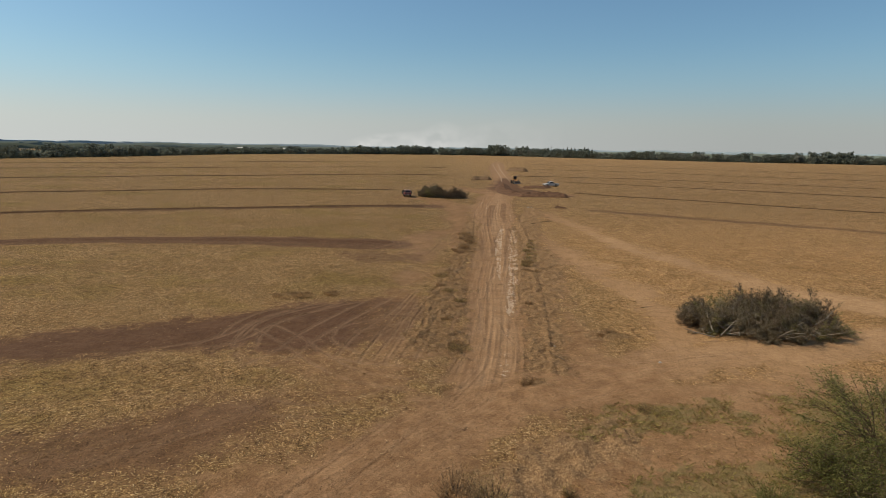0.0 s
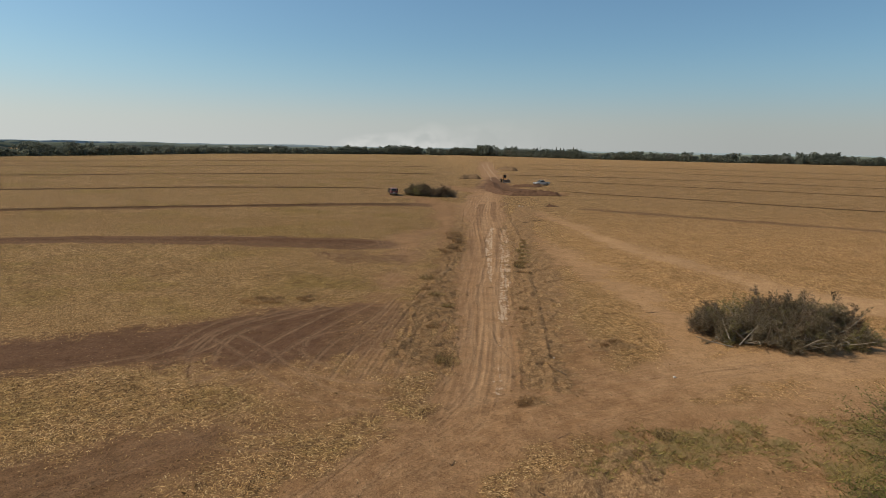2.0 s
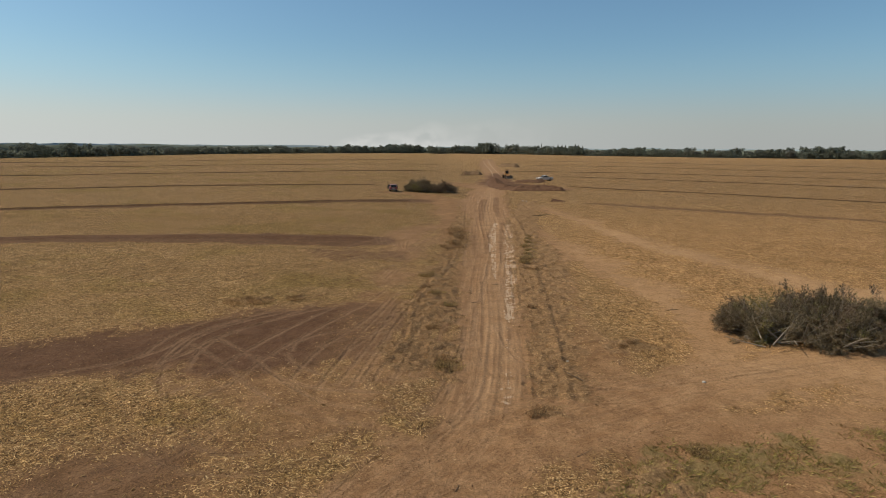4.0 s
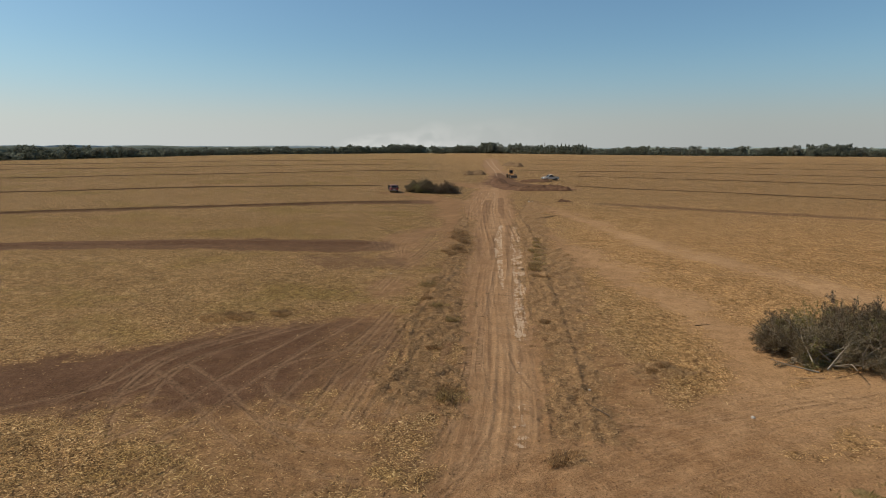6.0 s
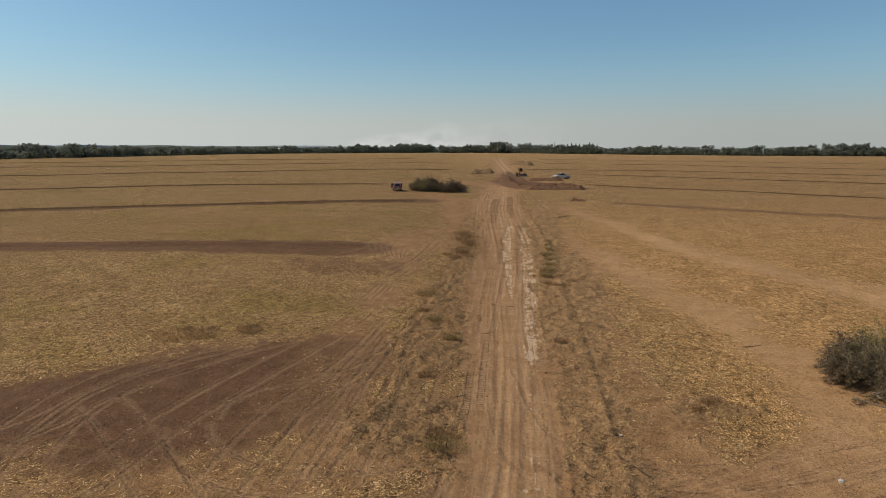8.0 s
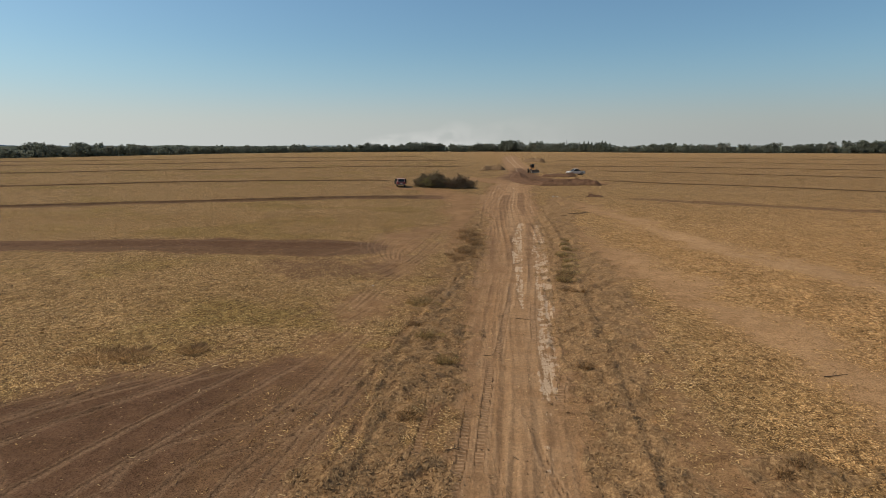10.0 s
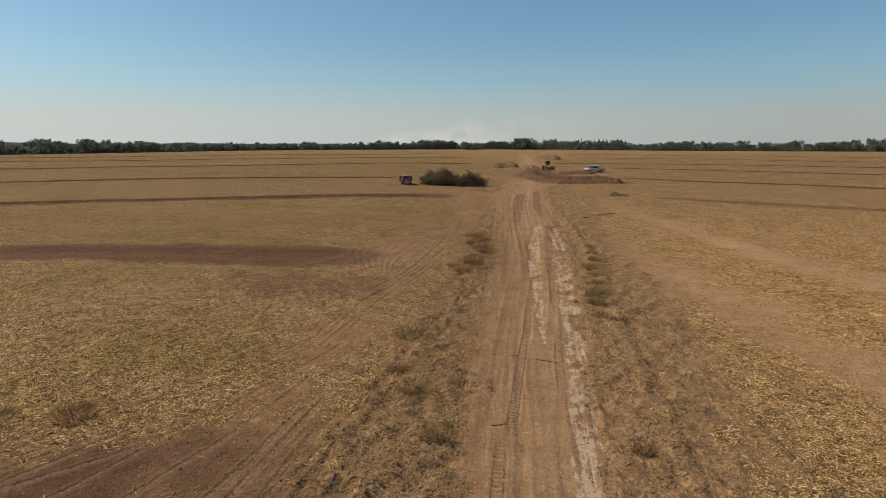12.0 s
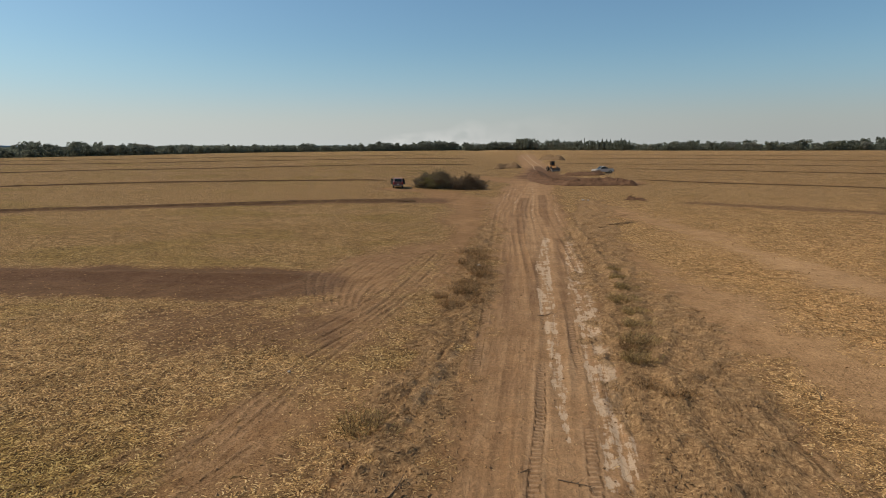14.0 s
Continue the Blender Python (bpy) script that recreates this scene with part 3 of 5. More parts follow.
SHORT_MARGINS = [
    [(-3.2, 45, 0.3), (-1.6, 52, 0.5), (-1.0, 58, 0.7)],
    [(5.6, 40.4, 0.7), (6.8, 41.0, 0.9)],
    [(13.2, 50.5, 0.8), (14.8, 51.3, 1.0)],
    [(3, 27, 2.5), (7, 30.5, 2.4), (10, 33, 2.0)],
]
MARGINS = LONG_MARGINS + SHORT_MARGINS
THICK_STRAW = [
    [(16.3, 78, 0.3), (15.5, 67, 1.2), (15.7, 60, 1.8), (16.3, 55, 1.9), (16.0, 50, 1.4), (14.5, 46.5, 0.8)],
    [(20.6, 100, 0.6), (21.8, 92, 1.2), (24, 84, 1.5), (26, 76, 1.9), (28, 69, 2.2), (30.5, 64.5, 1.6)],
]
THIN_STRAW = [
    ([(1, 22, 5), (8, 29, 4), (14, 32, 5), (22, 34, 6), (34, 34, 6)], 0.22),
    ([(-13, 44, 1.5), (-9, 42, 3.2), (-5, 43, 3.0), (-3.5, 47, 2.0)], 0.5),
    ([(-11, 37.5, 1.5), (-8, 38.5, 2.5), (-4, 40, 2.5)], 0.6),
    ([(-3.5, 46, 1.5), (-3.2, 56, 1.6), (-4.2, 64, 1.4), (-4.0, 72, 0.8)], 0.35),
]
GREEN = [[(9, 33, 1.6), (13.3, 35.5, 3.2), (17.5, 36, 4.0), (24, 34.5, 4.5)], [(12, 24, 4), (22, 25, 6)], [(11.6, 74, 1.2), (12.4, 84, 1.0)], [(9.8, 57, 0.6), (10.8, 62, 1.1), (11.8, 68, 1.0), (12.2, 74, 0.8)]]
road_y, road_x = np.array([p[1] for p in ROAD]), np.array([p[0] for p in ROAD])


def sweep(x0, y0, head, turns, step=1.5):
    """A wheel's way from a start, heading in degrees from +x, turning by the given degrees a step."""
    way, a = [(x0, y0, 0.19)], head
    for d in turns:
        a += d
        x0, y0 = x0 + step * math.cos(radians(a)), y0 + step * math.sin(radians(a))
        way.append((x0, y0, 0.19))
    return way


def smooth_way(pts, w=0.19):
    """A bending way through a few places."""
    p = [pts[0], *pts, pts[-1]]
    out = []
    for a, b, c, d in zip(p, p[1:], p[2:], p[3:]):
        n = max(2, int(math.dist(b, c) / 1.1))
        for i in range(n):
            t = i / n
            out.append(tuple(0.5 * (2 * b[k] + (c[k] - a[k]) * t + (2 * a[k] - 5 * b[k] + 4 * c[k] - d[k]) * t * t + (3 * b[k] - a[k] - 3 * c[k] + d[k]) * t**3) for k in (0, 1)) + (w,))
    return out + [(*pts[-1], w)]


def beside(way, off):
    out = []
    for i, (x, y, w) in enumerate(way):
        (ax, ay, _), (bx, by, _) = way[max(0, i - 1)], way[min(len(way) - 1, i + 1)]
        ln = math.hypot(bx - ax, by - ay) or 1
        out.append((x - (by - ay) / ln * off, y + (bx - ax) / ln * off, w))
    return out


def wheel_tracks():
    r, ways = random.Random(5), []
    leaving = [  # from the road's side down into the dark strip and over it
        [(-24, 43.5), (-18.2, 47.3), (-17.0, 50.2), (-15.6, 53.6), (-12.9, 57.0), (-9.4, 61.0), (-7.2, 65.6), (-5.2, 71)],
        [(-17.8, 44.6), (-16.4, 47.4), (-16.2, 50.4), (-14.8, 53.9), (-11.8, 57.2), (-8.6, 62.0), (-6.0, 67.5)],
        [(-14.4, 45.3), (-14.9, 47.8), (-14.6, 50.9), (-13.2, 53.6), (-10.6, 57.6), (-8.0, 62.6), (-5.2, 69)],
        [(-12.6, 41.0), (-11.2, 43.8), (-10.3, 47.6), (-9.0, 51.4), (-7.4, 55.6), (-5.4, 60.8), (-4.0, 66)],
    ]
    crossing = [
        [(-9.0, 49.0), (-9.1, 50.4), (-8.2, 52.1), (-6.2, 53.6), (-3.7, 55.9), (-2.4, 59)],
        [(-8.0, 44.6), (-7.2, 49.6), (-5.7, 53.8), (-4.6, 57.4), (-3.5, 63)],
        [(-6.2, 43.5), (-5.6, 48.4), (-4.7, 54.0), (-3.7, 59.2), (-2.6, 66)],
        [(-5.2, 44.0), (-4.3, 49.2), (-3.4, 55.4), (-2.7, 61)],
        [(-3.9, 44.5), (-3.2, 49.0), (-2.8, 53.4), (-2.0, 59)],
        [(-14.6, 51.0), (-12.5, 48.9), (-9.9, 45.9), (-7.8, 43.4), (-5.4, 41.4), (-2.4, 40.6)],
        [(-9.2, 48.4), (-8.4, 46.8), (-6.6, 45.4), (-4.4, 44.9), (-2.0, 45.0), (0.2, 45.6)],
        [(-16.0, 46.0), (-15.4, 43.6), (-13.7, 40.4), (-11.4, 37.2), (-9.2, 35.6), (-6.6, 36.2), (-4.0, 38.4)],
    ]
    fan = leaving + crossing
    for line in fan:
        way = smooth_way(line)
        ways += [way, beside(way, 1.85 if line in leaving[1:] else -1.85)]
    for k in range(8):  # loops beside the second strip
        q = k / 7
        ways.append(smooth_way([(-2.6 + 4.6 * q, 107 - 2 * q), (-7.6 + 6.5 * q, 98.5 + 1.5 * q), (-8.0 + 5.4 * q, 94.5 - 1.4 * q), (-7.1 + 4.0 * q, 90.0 + 0.6 * q), (-5.6 + 2.5 * q, 86.2 + 0.6 * q), (-3.8 + 0.8 * q, 84.6 + 1.2 * q)], 0.15))
    for line in ([(-4.1, 80.6), (-2.6, 84.5), (-0.9, 92.4), (0.4, 102.4)], [(-4.4, 76.3), (-3.0, 80.8), (-1.0, 86.9), (1.3, 102.5)], [(-3.6, 72.3), (-2.9, 77.8), (-1.0, 84.7), (1.9, 98.1)], [(-4.6, 69), (-3.6, 75), (-2.0, 82), (0.2, 92)]):
        way = smooth_way(line)
        ways += [way, beside(way, 0.9)]
    for line in ([(5.2, 56), (6.2, 48.5), (9.5, 44.2), (15, 44.3), (24, 46.5), (36, 50)], [(3.6, 55), (4.0, 46.5), (7.5, 42), (14, 42.5), (22, 45), (34, 49)], [(2.2, 54), (1.2, 45), (-1.8, 37), (-6, 28), (-10, 20)], [(0.4, 52), (-1.2, 43), (-4.6, 35), (-9, 26)], [(4.4, 52), (3.4, 44), (0.4, 36.5), (-3.6, 28.5), (-7.5, 21)]):
        way = smooth_way(line)
        ways += [way, beside(way, 1.9)]
    for off in (-3.0, -2.2, -1.1, -0.3, 0.6, 1.5, 2.5, 3.2):  # along the crossing
        ways.append([(p[0] - off * 0.55, p[1] + off * 0.85 + 0.5 * math.sin(1.7 * i + off), 0.2) for i, p in enumerate(CROSS)])
    for k in range(5):  # from the road towards the brush pile and past it
        x, y = 9 + r.uniform(-1, 3), 100 + r.uniform(-6, 30)
        for off in (0, 1.9):
            ways.append(sweep(x + off, y, r.uniform(284, 291), [r.uniform(0.2, 1.6) for i in range(18 + r.randrange(10))], 2.2))
    for k in range(8):  # sweeping from the road past the second strip
        x, y, head = 2.0 + r.uniform(-2.2, 1.0), 99 + r.uniform(-9, 12), r.uniform(246, 256)
        for off in (0, 1.9):
            ways.append(sweep(x - off, y + 0.4 * off, head, [r.uniform(-1.9, 0.2) for i in range(12 + r.randrange(10))], 1.9))
    for k in range(4):
        x, y = 12.5 + r.uniform(-1, 2), 80 + r.uniform(-6, 6)
        for off in (0, 1.9):
            ways.append(sweep(x + off, y, r.uniform(266, 276), [r.uniform(-0.9, 0.9) for i in range(14)], 2.0))
    for line in ([(-21, 27), (-15.5, 31.5), (-12.5, 35.5), (-10.2, 40)], [(-19, 26), (-14.2, 30.5), (-11.4, 34.5), (-9.6, 39)], [(-24, 31), (-18, 32.6), (-13.6, 36.2), (-11, 41)]):
        way = smooth_way(line)
        ways += [way, beside(way, 0.6)]
    for k in range(5):  # over the stubble
        x, y, head = -14 + r.uniform(-9, 3), 44 + r.uniform(-4, 2), r.uniform(215, 245)
        for off in (0, 1.95):
            ways.append(sweep(x + off * 0.7, y - off * 0.6, head, [r.uniform(-1.5, 2.5) for i in range(12)], 1.7))
    return ways


TRACKS = wheel_tracks()
TREADS = [[(6.6, 79, 0.2), (6.0, 73.4, 0.24), (5.4, 69.5, 0.26), (4.9, 65.7, 0.26), (4.4, 62, 0.2)], [(7.8, 74, 0.2), (7.2, 69.6, 0.26), (6.9, 66.4, 0.26), (6.5, 63.5, 0.2)], [(1.15, 60, 0.2), (1.1, 56, 0.26), (0.9, 53.9, 0.26), (0.6, 50.5, 0.2)], [(4.1, 62, 0.2), (3.7, 57.8, 0.24), (3.3, 53.8, 0.26), (3.0, 50.5, 0.2)], [(8.0, 61.4, 0.2), (7.1, 58.0, 0.24), (6.7, 55.5, 0.2)], [(2.0, 48, 0.2), (2.5, 52.5, 0.26), (2.9, 57, 0.22)], [(8.9, 86, 0.24), (8.3, 80, 0.24), (8.1, 76, 0.24)], [(4.5, 91, 0.24), (4.1, 84, 0.26), (3.6, 77, 0.22)]]
LANES = [-3.7, -2.75, -1.8, -0.75, 0.15, 1.1, 2.1, 3.05, 3.9]


def land(x, y):
    """Height before wear: a shallow dish round the road, rising away from the camera."""
    z = 5.0 * (1 - np.exp(-np.maximum(0, y - 44) / 160)) + 0.6 * (1 - np.exp(-(((x - 5) / 14) ** 2)))
    z = z - 0.012 * np.maximum(0, np.hypot(x, y) - 950)
    return z + 0.25 * (vnoise(x, y, 23, 1) - 0.5) * np.clip(np.abs(x - 5) / 20, 0.1, 1)


def survey(x, y, fine=True):
    """Height and cover of the ground at many places."""
    x, y = np.asarray(x, float), np.asarray(y, float)
    far = np.clip((y - 60) / 120, 0, 1)
    wob = 2.0 * (vnoise(x, y, 5.5, 0) - 0.5) + 1.2 * (vnoise(x, y, 1.3, 2) - 0.5) + 0.9 * (vnoise(x, y, 0.5, 1) - 0.5)
    z = land(x, y)
    s = {}
    road = inside(band(x, y, ROAD) + 1.1 * wob, 2.6)
    cross = inside(band(x, y, CROSS) + wob, 2.6)
    path = np.zeros_like(x)
    for line in PATHS:
        path = np.maximum(path, (0.7 if line in (PATHS[2], PATHS[4]) else 0.9) * inside(band(x, y, line) + 1.6 * wob, 4.2))
    dark = np.zeros_like(x)
    for line in (DARK_A, DARK_B):
        dark = np.maximum(dark, (0.75 if line is DARK_B else 1.0) * inside(band(x, y, line) + 1.3 * wob, 3.6))
    dark = dark * (1 - 0.4 * np.clip((x + 8.5) / 5, 0, 1) * (y < 70))
    dark = np.maximum(dark, 0.92 * inside(band(x, y, DARK_C) + 0.6 * wob, 2.2))
    dark = np.maximum(dark, 0.66 * inside(band(x, y, DARK_D) + 2.0 * wob, 4.0))
    z = z + 0.3 * inside(band(x, y, [(a, b + 1.6, 0.7) for a, b, w in DARK_C]), 3.0)
    dark = np.maximum(dark, inside(band(x, y, [(a, b + 0.4, 0.35 * w) for a, b, w in DARK_C]) + 0.3 * wob, 1.4))
    for line, more, much in ((RIDGES[0], 1.0, 0.85), (RIDGES[5], 1.1, 0.75)):  # bare strips along the two nearest banks
        dark = np.maximum(dark, much * inside(band(x, y, [(a, b - 0.6, w + more) for a, b, w in line]) + 0.8 * wob, 2.6))
    dig = 0.95 * inside(band(x, y, DIG) + 1.5 * wob, 4.0)
    dark = np.maximum(dark, dig)
    margin = np.zeros_like(x)
    for line in MARGINS:
        margin = np.maximum(margin, inside(band(x, y, line) + 1.1 * wob, 1.3))
    green = np.zeros_like(x)
    for line in GREEN:
        green = np.maximum(green, inside(band(x, y, line) + 1.5 * wob, 3.0))
    bare = np.maximum(np.maximum(road, cross), path)
    pale = np.zeros_like(x)
    for line in PALE:
        pale = np.maximum(pale, inside(band(x, y, line) + 0.25 * (vnoise(x, y, 0.7, 3) - 0.5), 0.35))
    pale = pale * np.where((y > 42) & (y < 57), 0.66, np.where((y > 112) & (y < 225), 0.78, 0.9)) * (0.72 + 0.4 * vnoise(x * 2.2, y, 1.6, 2))
    across = x - np.interp(y, road_y, road_x)
    track, tread = np.zeros_like(x), np.zeros_like(x)
    lay = {key: np.zeros_like(x) for key in ("run", "side", "vee")}
    if fine:
        for k, way in enumerate(TRACKS + TREADS):
            px, py = [p[0] for p in way], [p[1] for p in way]
            near = (x > min(px) - 1) & (x < max(px) + 1) & (y > min(py) - 1) & (y < max(py) + 1)
            if near.any():
                d, run, side = laid(x[near], y[near], way)
                deep = k >= len(TRACKS)
                t = (0.45 + 0.55 * vnoise(x[near], y[near], 2.5, 4)) * (1.0 if deep else 0.5 if len(way) == len(CROSS) else 1.0 if k < 41 else 0.35 + 0.35 * ((k * 7) % 10) / 10)
                if deep:
                    t = t * np.clip(np.minimum(run, run.max() - run) / 1.5, 0, 1)
                rim, bed = inside(np.abs(d - (0.27 if deep else 0.2)) - 0.03, 0.11) * t, inside(d - (0.17 if deep else 0.1), 0.1) * t
                over = (bed if deep else 0.35 * bed) > np.maximum(tread[near], 0.05)
                for key, value in (("run", run), ("side", side), ("vee", np.full_like(run, 0.0 if deep else 1.0))):
                    lay[key][near] = np.where(over, value, lay[key][near])
                track[near] = np.maximum(track[near] * (1 - 0.6 * bed), 0.8 * rim + 0.6 * bed * (0 if deep else 1) * np.maximum(dark[near], 0.85 * (1 - bare[near])))
                tread[near] = np.maximum(tread[near], bed if deep else 0.35 * bed)
                z[near] += (-0.036 if deep else -0.034) * bed + (0.03 if deep else 0.022) * rim
        for k, lane in enumerate(LANES):
            mid = lane + 0.3 * np.sin(y / (19.0 + 3 * k) + 2.1 * k) + 0.08 * np.sin(y / 5.3 + k)
            g = inside(np.abs(across - mid) - 0.16, 0.22) * road * (1 - cross) * np.clip(2.2 * vnoise(x * 0 + 9 * lane, y, 9.0, 5) - 0.6, 0, 1) * np.clip((190 - y) / 50, 0, 1)
            z -= 0.035 * g
            z += 0.03 * np.clip(2.2 * vnoise(x * 0 + 9 * lane, y, 9.0, 5) - 0.6, 0, 1) * inside(np.abs(np.abs(across - mid) - 0.32) - 0.05, 0.12) * road * np.clip((190 - y) / 50, 0, 1)
        z += -0.10 * road
        edge = inside(np.abs(across - 4.9 - 0.05 * (y - 60) * 0) - 0.12 - 0.3 * vnoise(x, y, 1.1, 2), 0.5) * (y > 42) * (y < 125)
        z += 0.16 * edge * vnoise(x, y, 0.8, 3)
        z += margin * (0.27 * (vnoise(x, y, 0.8, 5) - 0.4) + 0.15 * (vnoise(x, y, 0.36, 6) - 0.5))
        z += 0.05 * (1 - bare) * (vnoise(x, y, 0.5, 7) - 0.5) * (1 - far) + 0.09 * (vnoise(x, y, 2.1, 6) - 0.5)
        z -= 0.05 * pale
        d, run, side = laid(x, y, DITCH)
        torn = np.clip(3.4 * vnoise(x, y, 1.5, 3) - np.where(y > 64, 0.7, 1.5), 0, 1)
        cut = torn * inside(band(x, y, DITCH) + 0.02 + 0.4 * (vnoise(x, y, 0.7, 2) - 0.5), 0.25)
        z += 0.13 * inside(d - 0.5, 0.7) * (side < 0) * (0.2 + 1.1 * vnoise(x, y, 0.7, 4)) - 0.09 * cut
        # The ditch wall's shade is painted through the dark soil mask.
        seam = 0.5 * cut
        for line in SEAMS:
            d = band(x, y, line) + 0.3 * (vnoise(x, y, 0.9, 3) - 0.5)
            s_in = inside(d, 0.2) * np.clip(2.6 * vnoise(x, y, 1.1, 6) - 0.75, 0, 1)
            seam = np.maximum(seam, 0.62 * s_in)
            z += 0.13 * s_in * (vnoise(x, y, 0.4, 1) - 0.25)
        straw_off = seam
    straw = (1 - bare) * (1 - 0.97 * dark) * (1 - 0.85 * margin) * (1 - 0.92 * green)
    straw *= 1 - 0.94 * np.maximum(track, tread)
    if fine:
        straw = straw * (1 - straw_off)
    near_road = inside(band(x, y, [(a + 1.5, b, w + 3.5) for a, b, w in ROAD[1:7]]) + 2 * wob, 5.0)
    straw *= 1 - 0.72 * near_road
    straw *= 1 - 0.42 * inside(band(x, y, [(-14, 27, 6), (-8, 38, 5.5), (-4, 45, 4)]) + 2 * wob, 5.0)
    for line in THICK_STRAW:
        thick = inside(band(x, y, line) + 1.3 * wob, 1.8) * (1 - road) * (1 - cross)
        straw = np.maximum(straw, 0.95 * thick)
        path = path * (1 - thick)
    for line, left in THIN_STRAW:
        straw *= 1 - (1 - left) * inside(band(x, y, line) + 2 * wob, 5.0)
    patchy = vnoise(x, y, 9, 5) * 0.6 + vnoise(x, y, 3, 6) * 0.4
    straw *= 0.72 + 0.5 * patchy
    dark = dark * (1 - 0.85 * np.maximum(road, cross))
    dark = np.maximum(dark, dig)
    for line in DARK_BANDS:
        dark = np.maximum(dark, 0.6 * inside(band(x, y, line) + 0.35 * (vnoise(x, y, 1.2, 3) - 0.4), 0.5) * (0.4 + 0.6 * vnoise(x, y, 3.0, 2)))
    if fine:
        dark = np.maximum(dark, straw_off)
    s.update(z=z, lay=lay, straw=np.clip(straw, 0, 1), dark=dark, pale=pale, green=green * (1 - bare), road=road * (1 - 0.9 * cross), track=track, tread=tread, worn=np.clip(margin + 0.25 * near_road * (1 - road), 0, 1), across=across, bare=bare)
    return s


def height(x, y):
    return float(survey(np.array([x]), np.array([y]))["z"][0])


# ---- mesh helpers ----
def mesh_of(name, verts, faces, material, smooth=False):
    """A mesh from arrays of corners and of three- or four-cornered faces."""
    me = bpy.data.meshes.new(name)
    verts, faces = np.asarray(verts, np.float32), np.asarray(faces, np.int32)
    n = faces.shape[1]
    me.vertices.add(len(verts))
    me.vertices.foreach_set("co", verts.ravel())
    me.loops.add(faces.size)
    me.loops.foreach_set("vertex_index", faces.ravel())
    me.polygons.add(len(faces))
    me.polygons.foreach_set("loop_start", np.arange(0, faces.size, n, dtype=np.int32))
    me.update(calc_edges=True)
    me.polygons.foreach_set("use_smooth", np.full(len(faces), smooth))
    me.materials.append(material)
    return me


def part(name, data, material=None, parent=None, label=""):
    """One mesh object, from a bmesh or a mesh, under a thing or a part."""
    if isinstance(data, bmesh.types.BMesh):
        me = bpy.data.meshes.new(name)
        data.to_mesh(me)
        data.free()
        me.materials.append(material)
    else:
        me = data
    ob = new(name, me)
    ob.parent = parent
    return tagged(ob, label)


def steps(stops):
    """Coordinates with the given spacing between stops: (from, spacing), ... (to, 0)."""
    out = []
    for (a, da), (b, db) in zip(stops, stops[1:]):
        n = max(2, int(2 * abs(b - a) / (da + db)))
        k = np.linspace(0, 1, n, endpoint=False)
        ratio = db / da
        f = k if abs(ratio - 1) < 0.01 else (ratio**k - 1) / (ratio - 1)
        out.append(a + (b - a) * f)
    return np.concatenate(out + [[stops[-1][0]]])


def build_ground():
    xs = steps([(-4600, 400), (-300, 12), (-60, 1.2), (-30, 0.2), (-19, 0.1), (-12, 0.085), (12, 0.085), (24, 0.2), (60, 1.0), (300, 12), (4600, 400)])
    ys = steps([(-4600, 400), (-60, 12), (10, 0.6), (22, 0.2), (30, 0.12), (40, 0.1), (84, 0.1), (108, 0.16), (165, 0.5), (300, 2.0), (700, 12), (4600, 400)])
    gx, gy = np.meshgrid(xs, ys)
    flat_x, flat_y = gx.ravel(), gy.ravel()
    s = survey(flat_x, flat_y)
    nx, ny = len(xs), len(ys)
    k = (np.arange(ny - 1)[:, None] * nx + np.arange(nx - 1)[None]).ravel()
    me = mesh_of("ground", np.stack([flat_x, flat_y, s["z"]], 1), np.stack([k, k + 1, k + nx + 1, k + nx], 1), M_GROUND, True)
    cover = me.attributes.new("cover", "FLOAT_COLOR", "POINT")
    cover.data.foreach_set("color", np.stack([s["straw"], s["dark"], s["pale"], s["green"]], 1).astype(np.float32).ravel())
    wear = me.attributes.new("wear", "FLOAT_COLOR", "POINT")
    wear.data.foreach_set("color", np.stack([s["road"], s["track"], s["tread"], s["worn"]], 1).astype(np.float32).ravel())
    tyre = me.attributes.new("tyre", "FLOAT_COLOR", "POINT")
    tyre.data.foreach_set("color", np.stack([s["lay"]["run"], s["lay"]["side"], s["lay"]["vee"], s["lay"]["vee"]], 1).astype(np.float32).ravel())
    me.attributes.new("across", "FLOAT", "POINT").data.foreach_set("value", s["across"].astype(np.float32))
    return tagged(new("ground", me), "harvested field with straw litter and a rutted bare-soil track", "field", kind="structure")


ground = build_ground()


def contour_bank(line, tall):
    """A low bank of bare soil that follows the slope, with ragged edges."""
    pts = np.array(line, float)
    run = np.r_[0, np.cumsum(np.hypot(*np.diff(pts[:, :2], axis=0).T))]
    s = np.arange(0, run[-1], 0.8)
    smooth = np.ones(15) / 15
    x, y, w = (np.interp(s, run, pts[:, k]) for k in range(3))
    pad = lambda v: np.convolve(np.pad(v, 7, mode="edge"), smooth, mode="valid")
    x, y = pad(x), pad(y)
    nx, ny = -np.gradient(y), np.gradient(x)
    ln = np.hypot(nx, ny)
    nx, ny = nx / ln, ny / ln
    y = y + 0.8 * (vnoise(s, s * 0, 17, 1) - 0.5)
    taper = np.clip(np.minimum(s, run[-1] - s) / 6, 0, 1) ** 0.5
    rows = []
    for k, (o, h) in enumerate([(-1.5, -0.12), (-0.9, 0.35), (-0.3, 0.95), (0.35, 0.9), (0.95, 0.3), (1.5, -0.12)]):
        reach = o * w * (0.7 + 0.6 * vnoise(s + 40 * k, s * 0 + o, 2.1, 4)) * (0.35 + 0.65 * taper)
        px, py = x + nx * reach, y + ny * reach
        lump = 0.75 + 0.5 * vnoise(px, py, 0.9, 5)
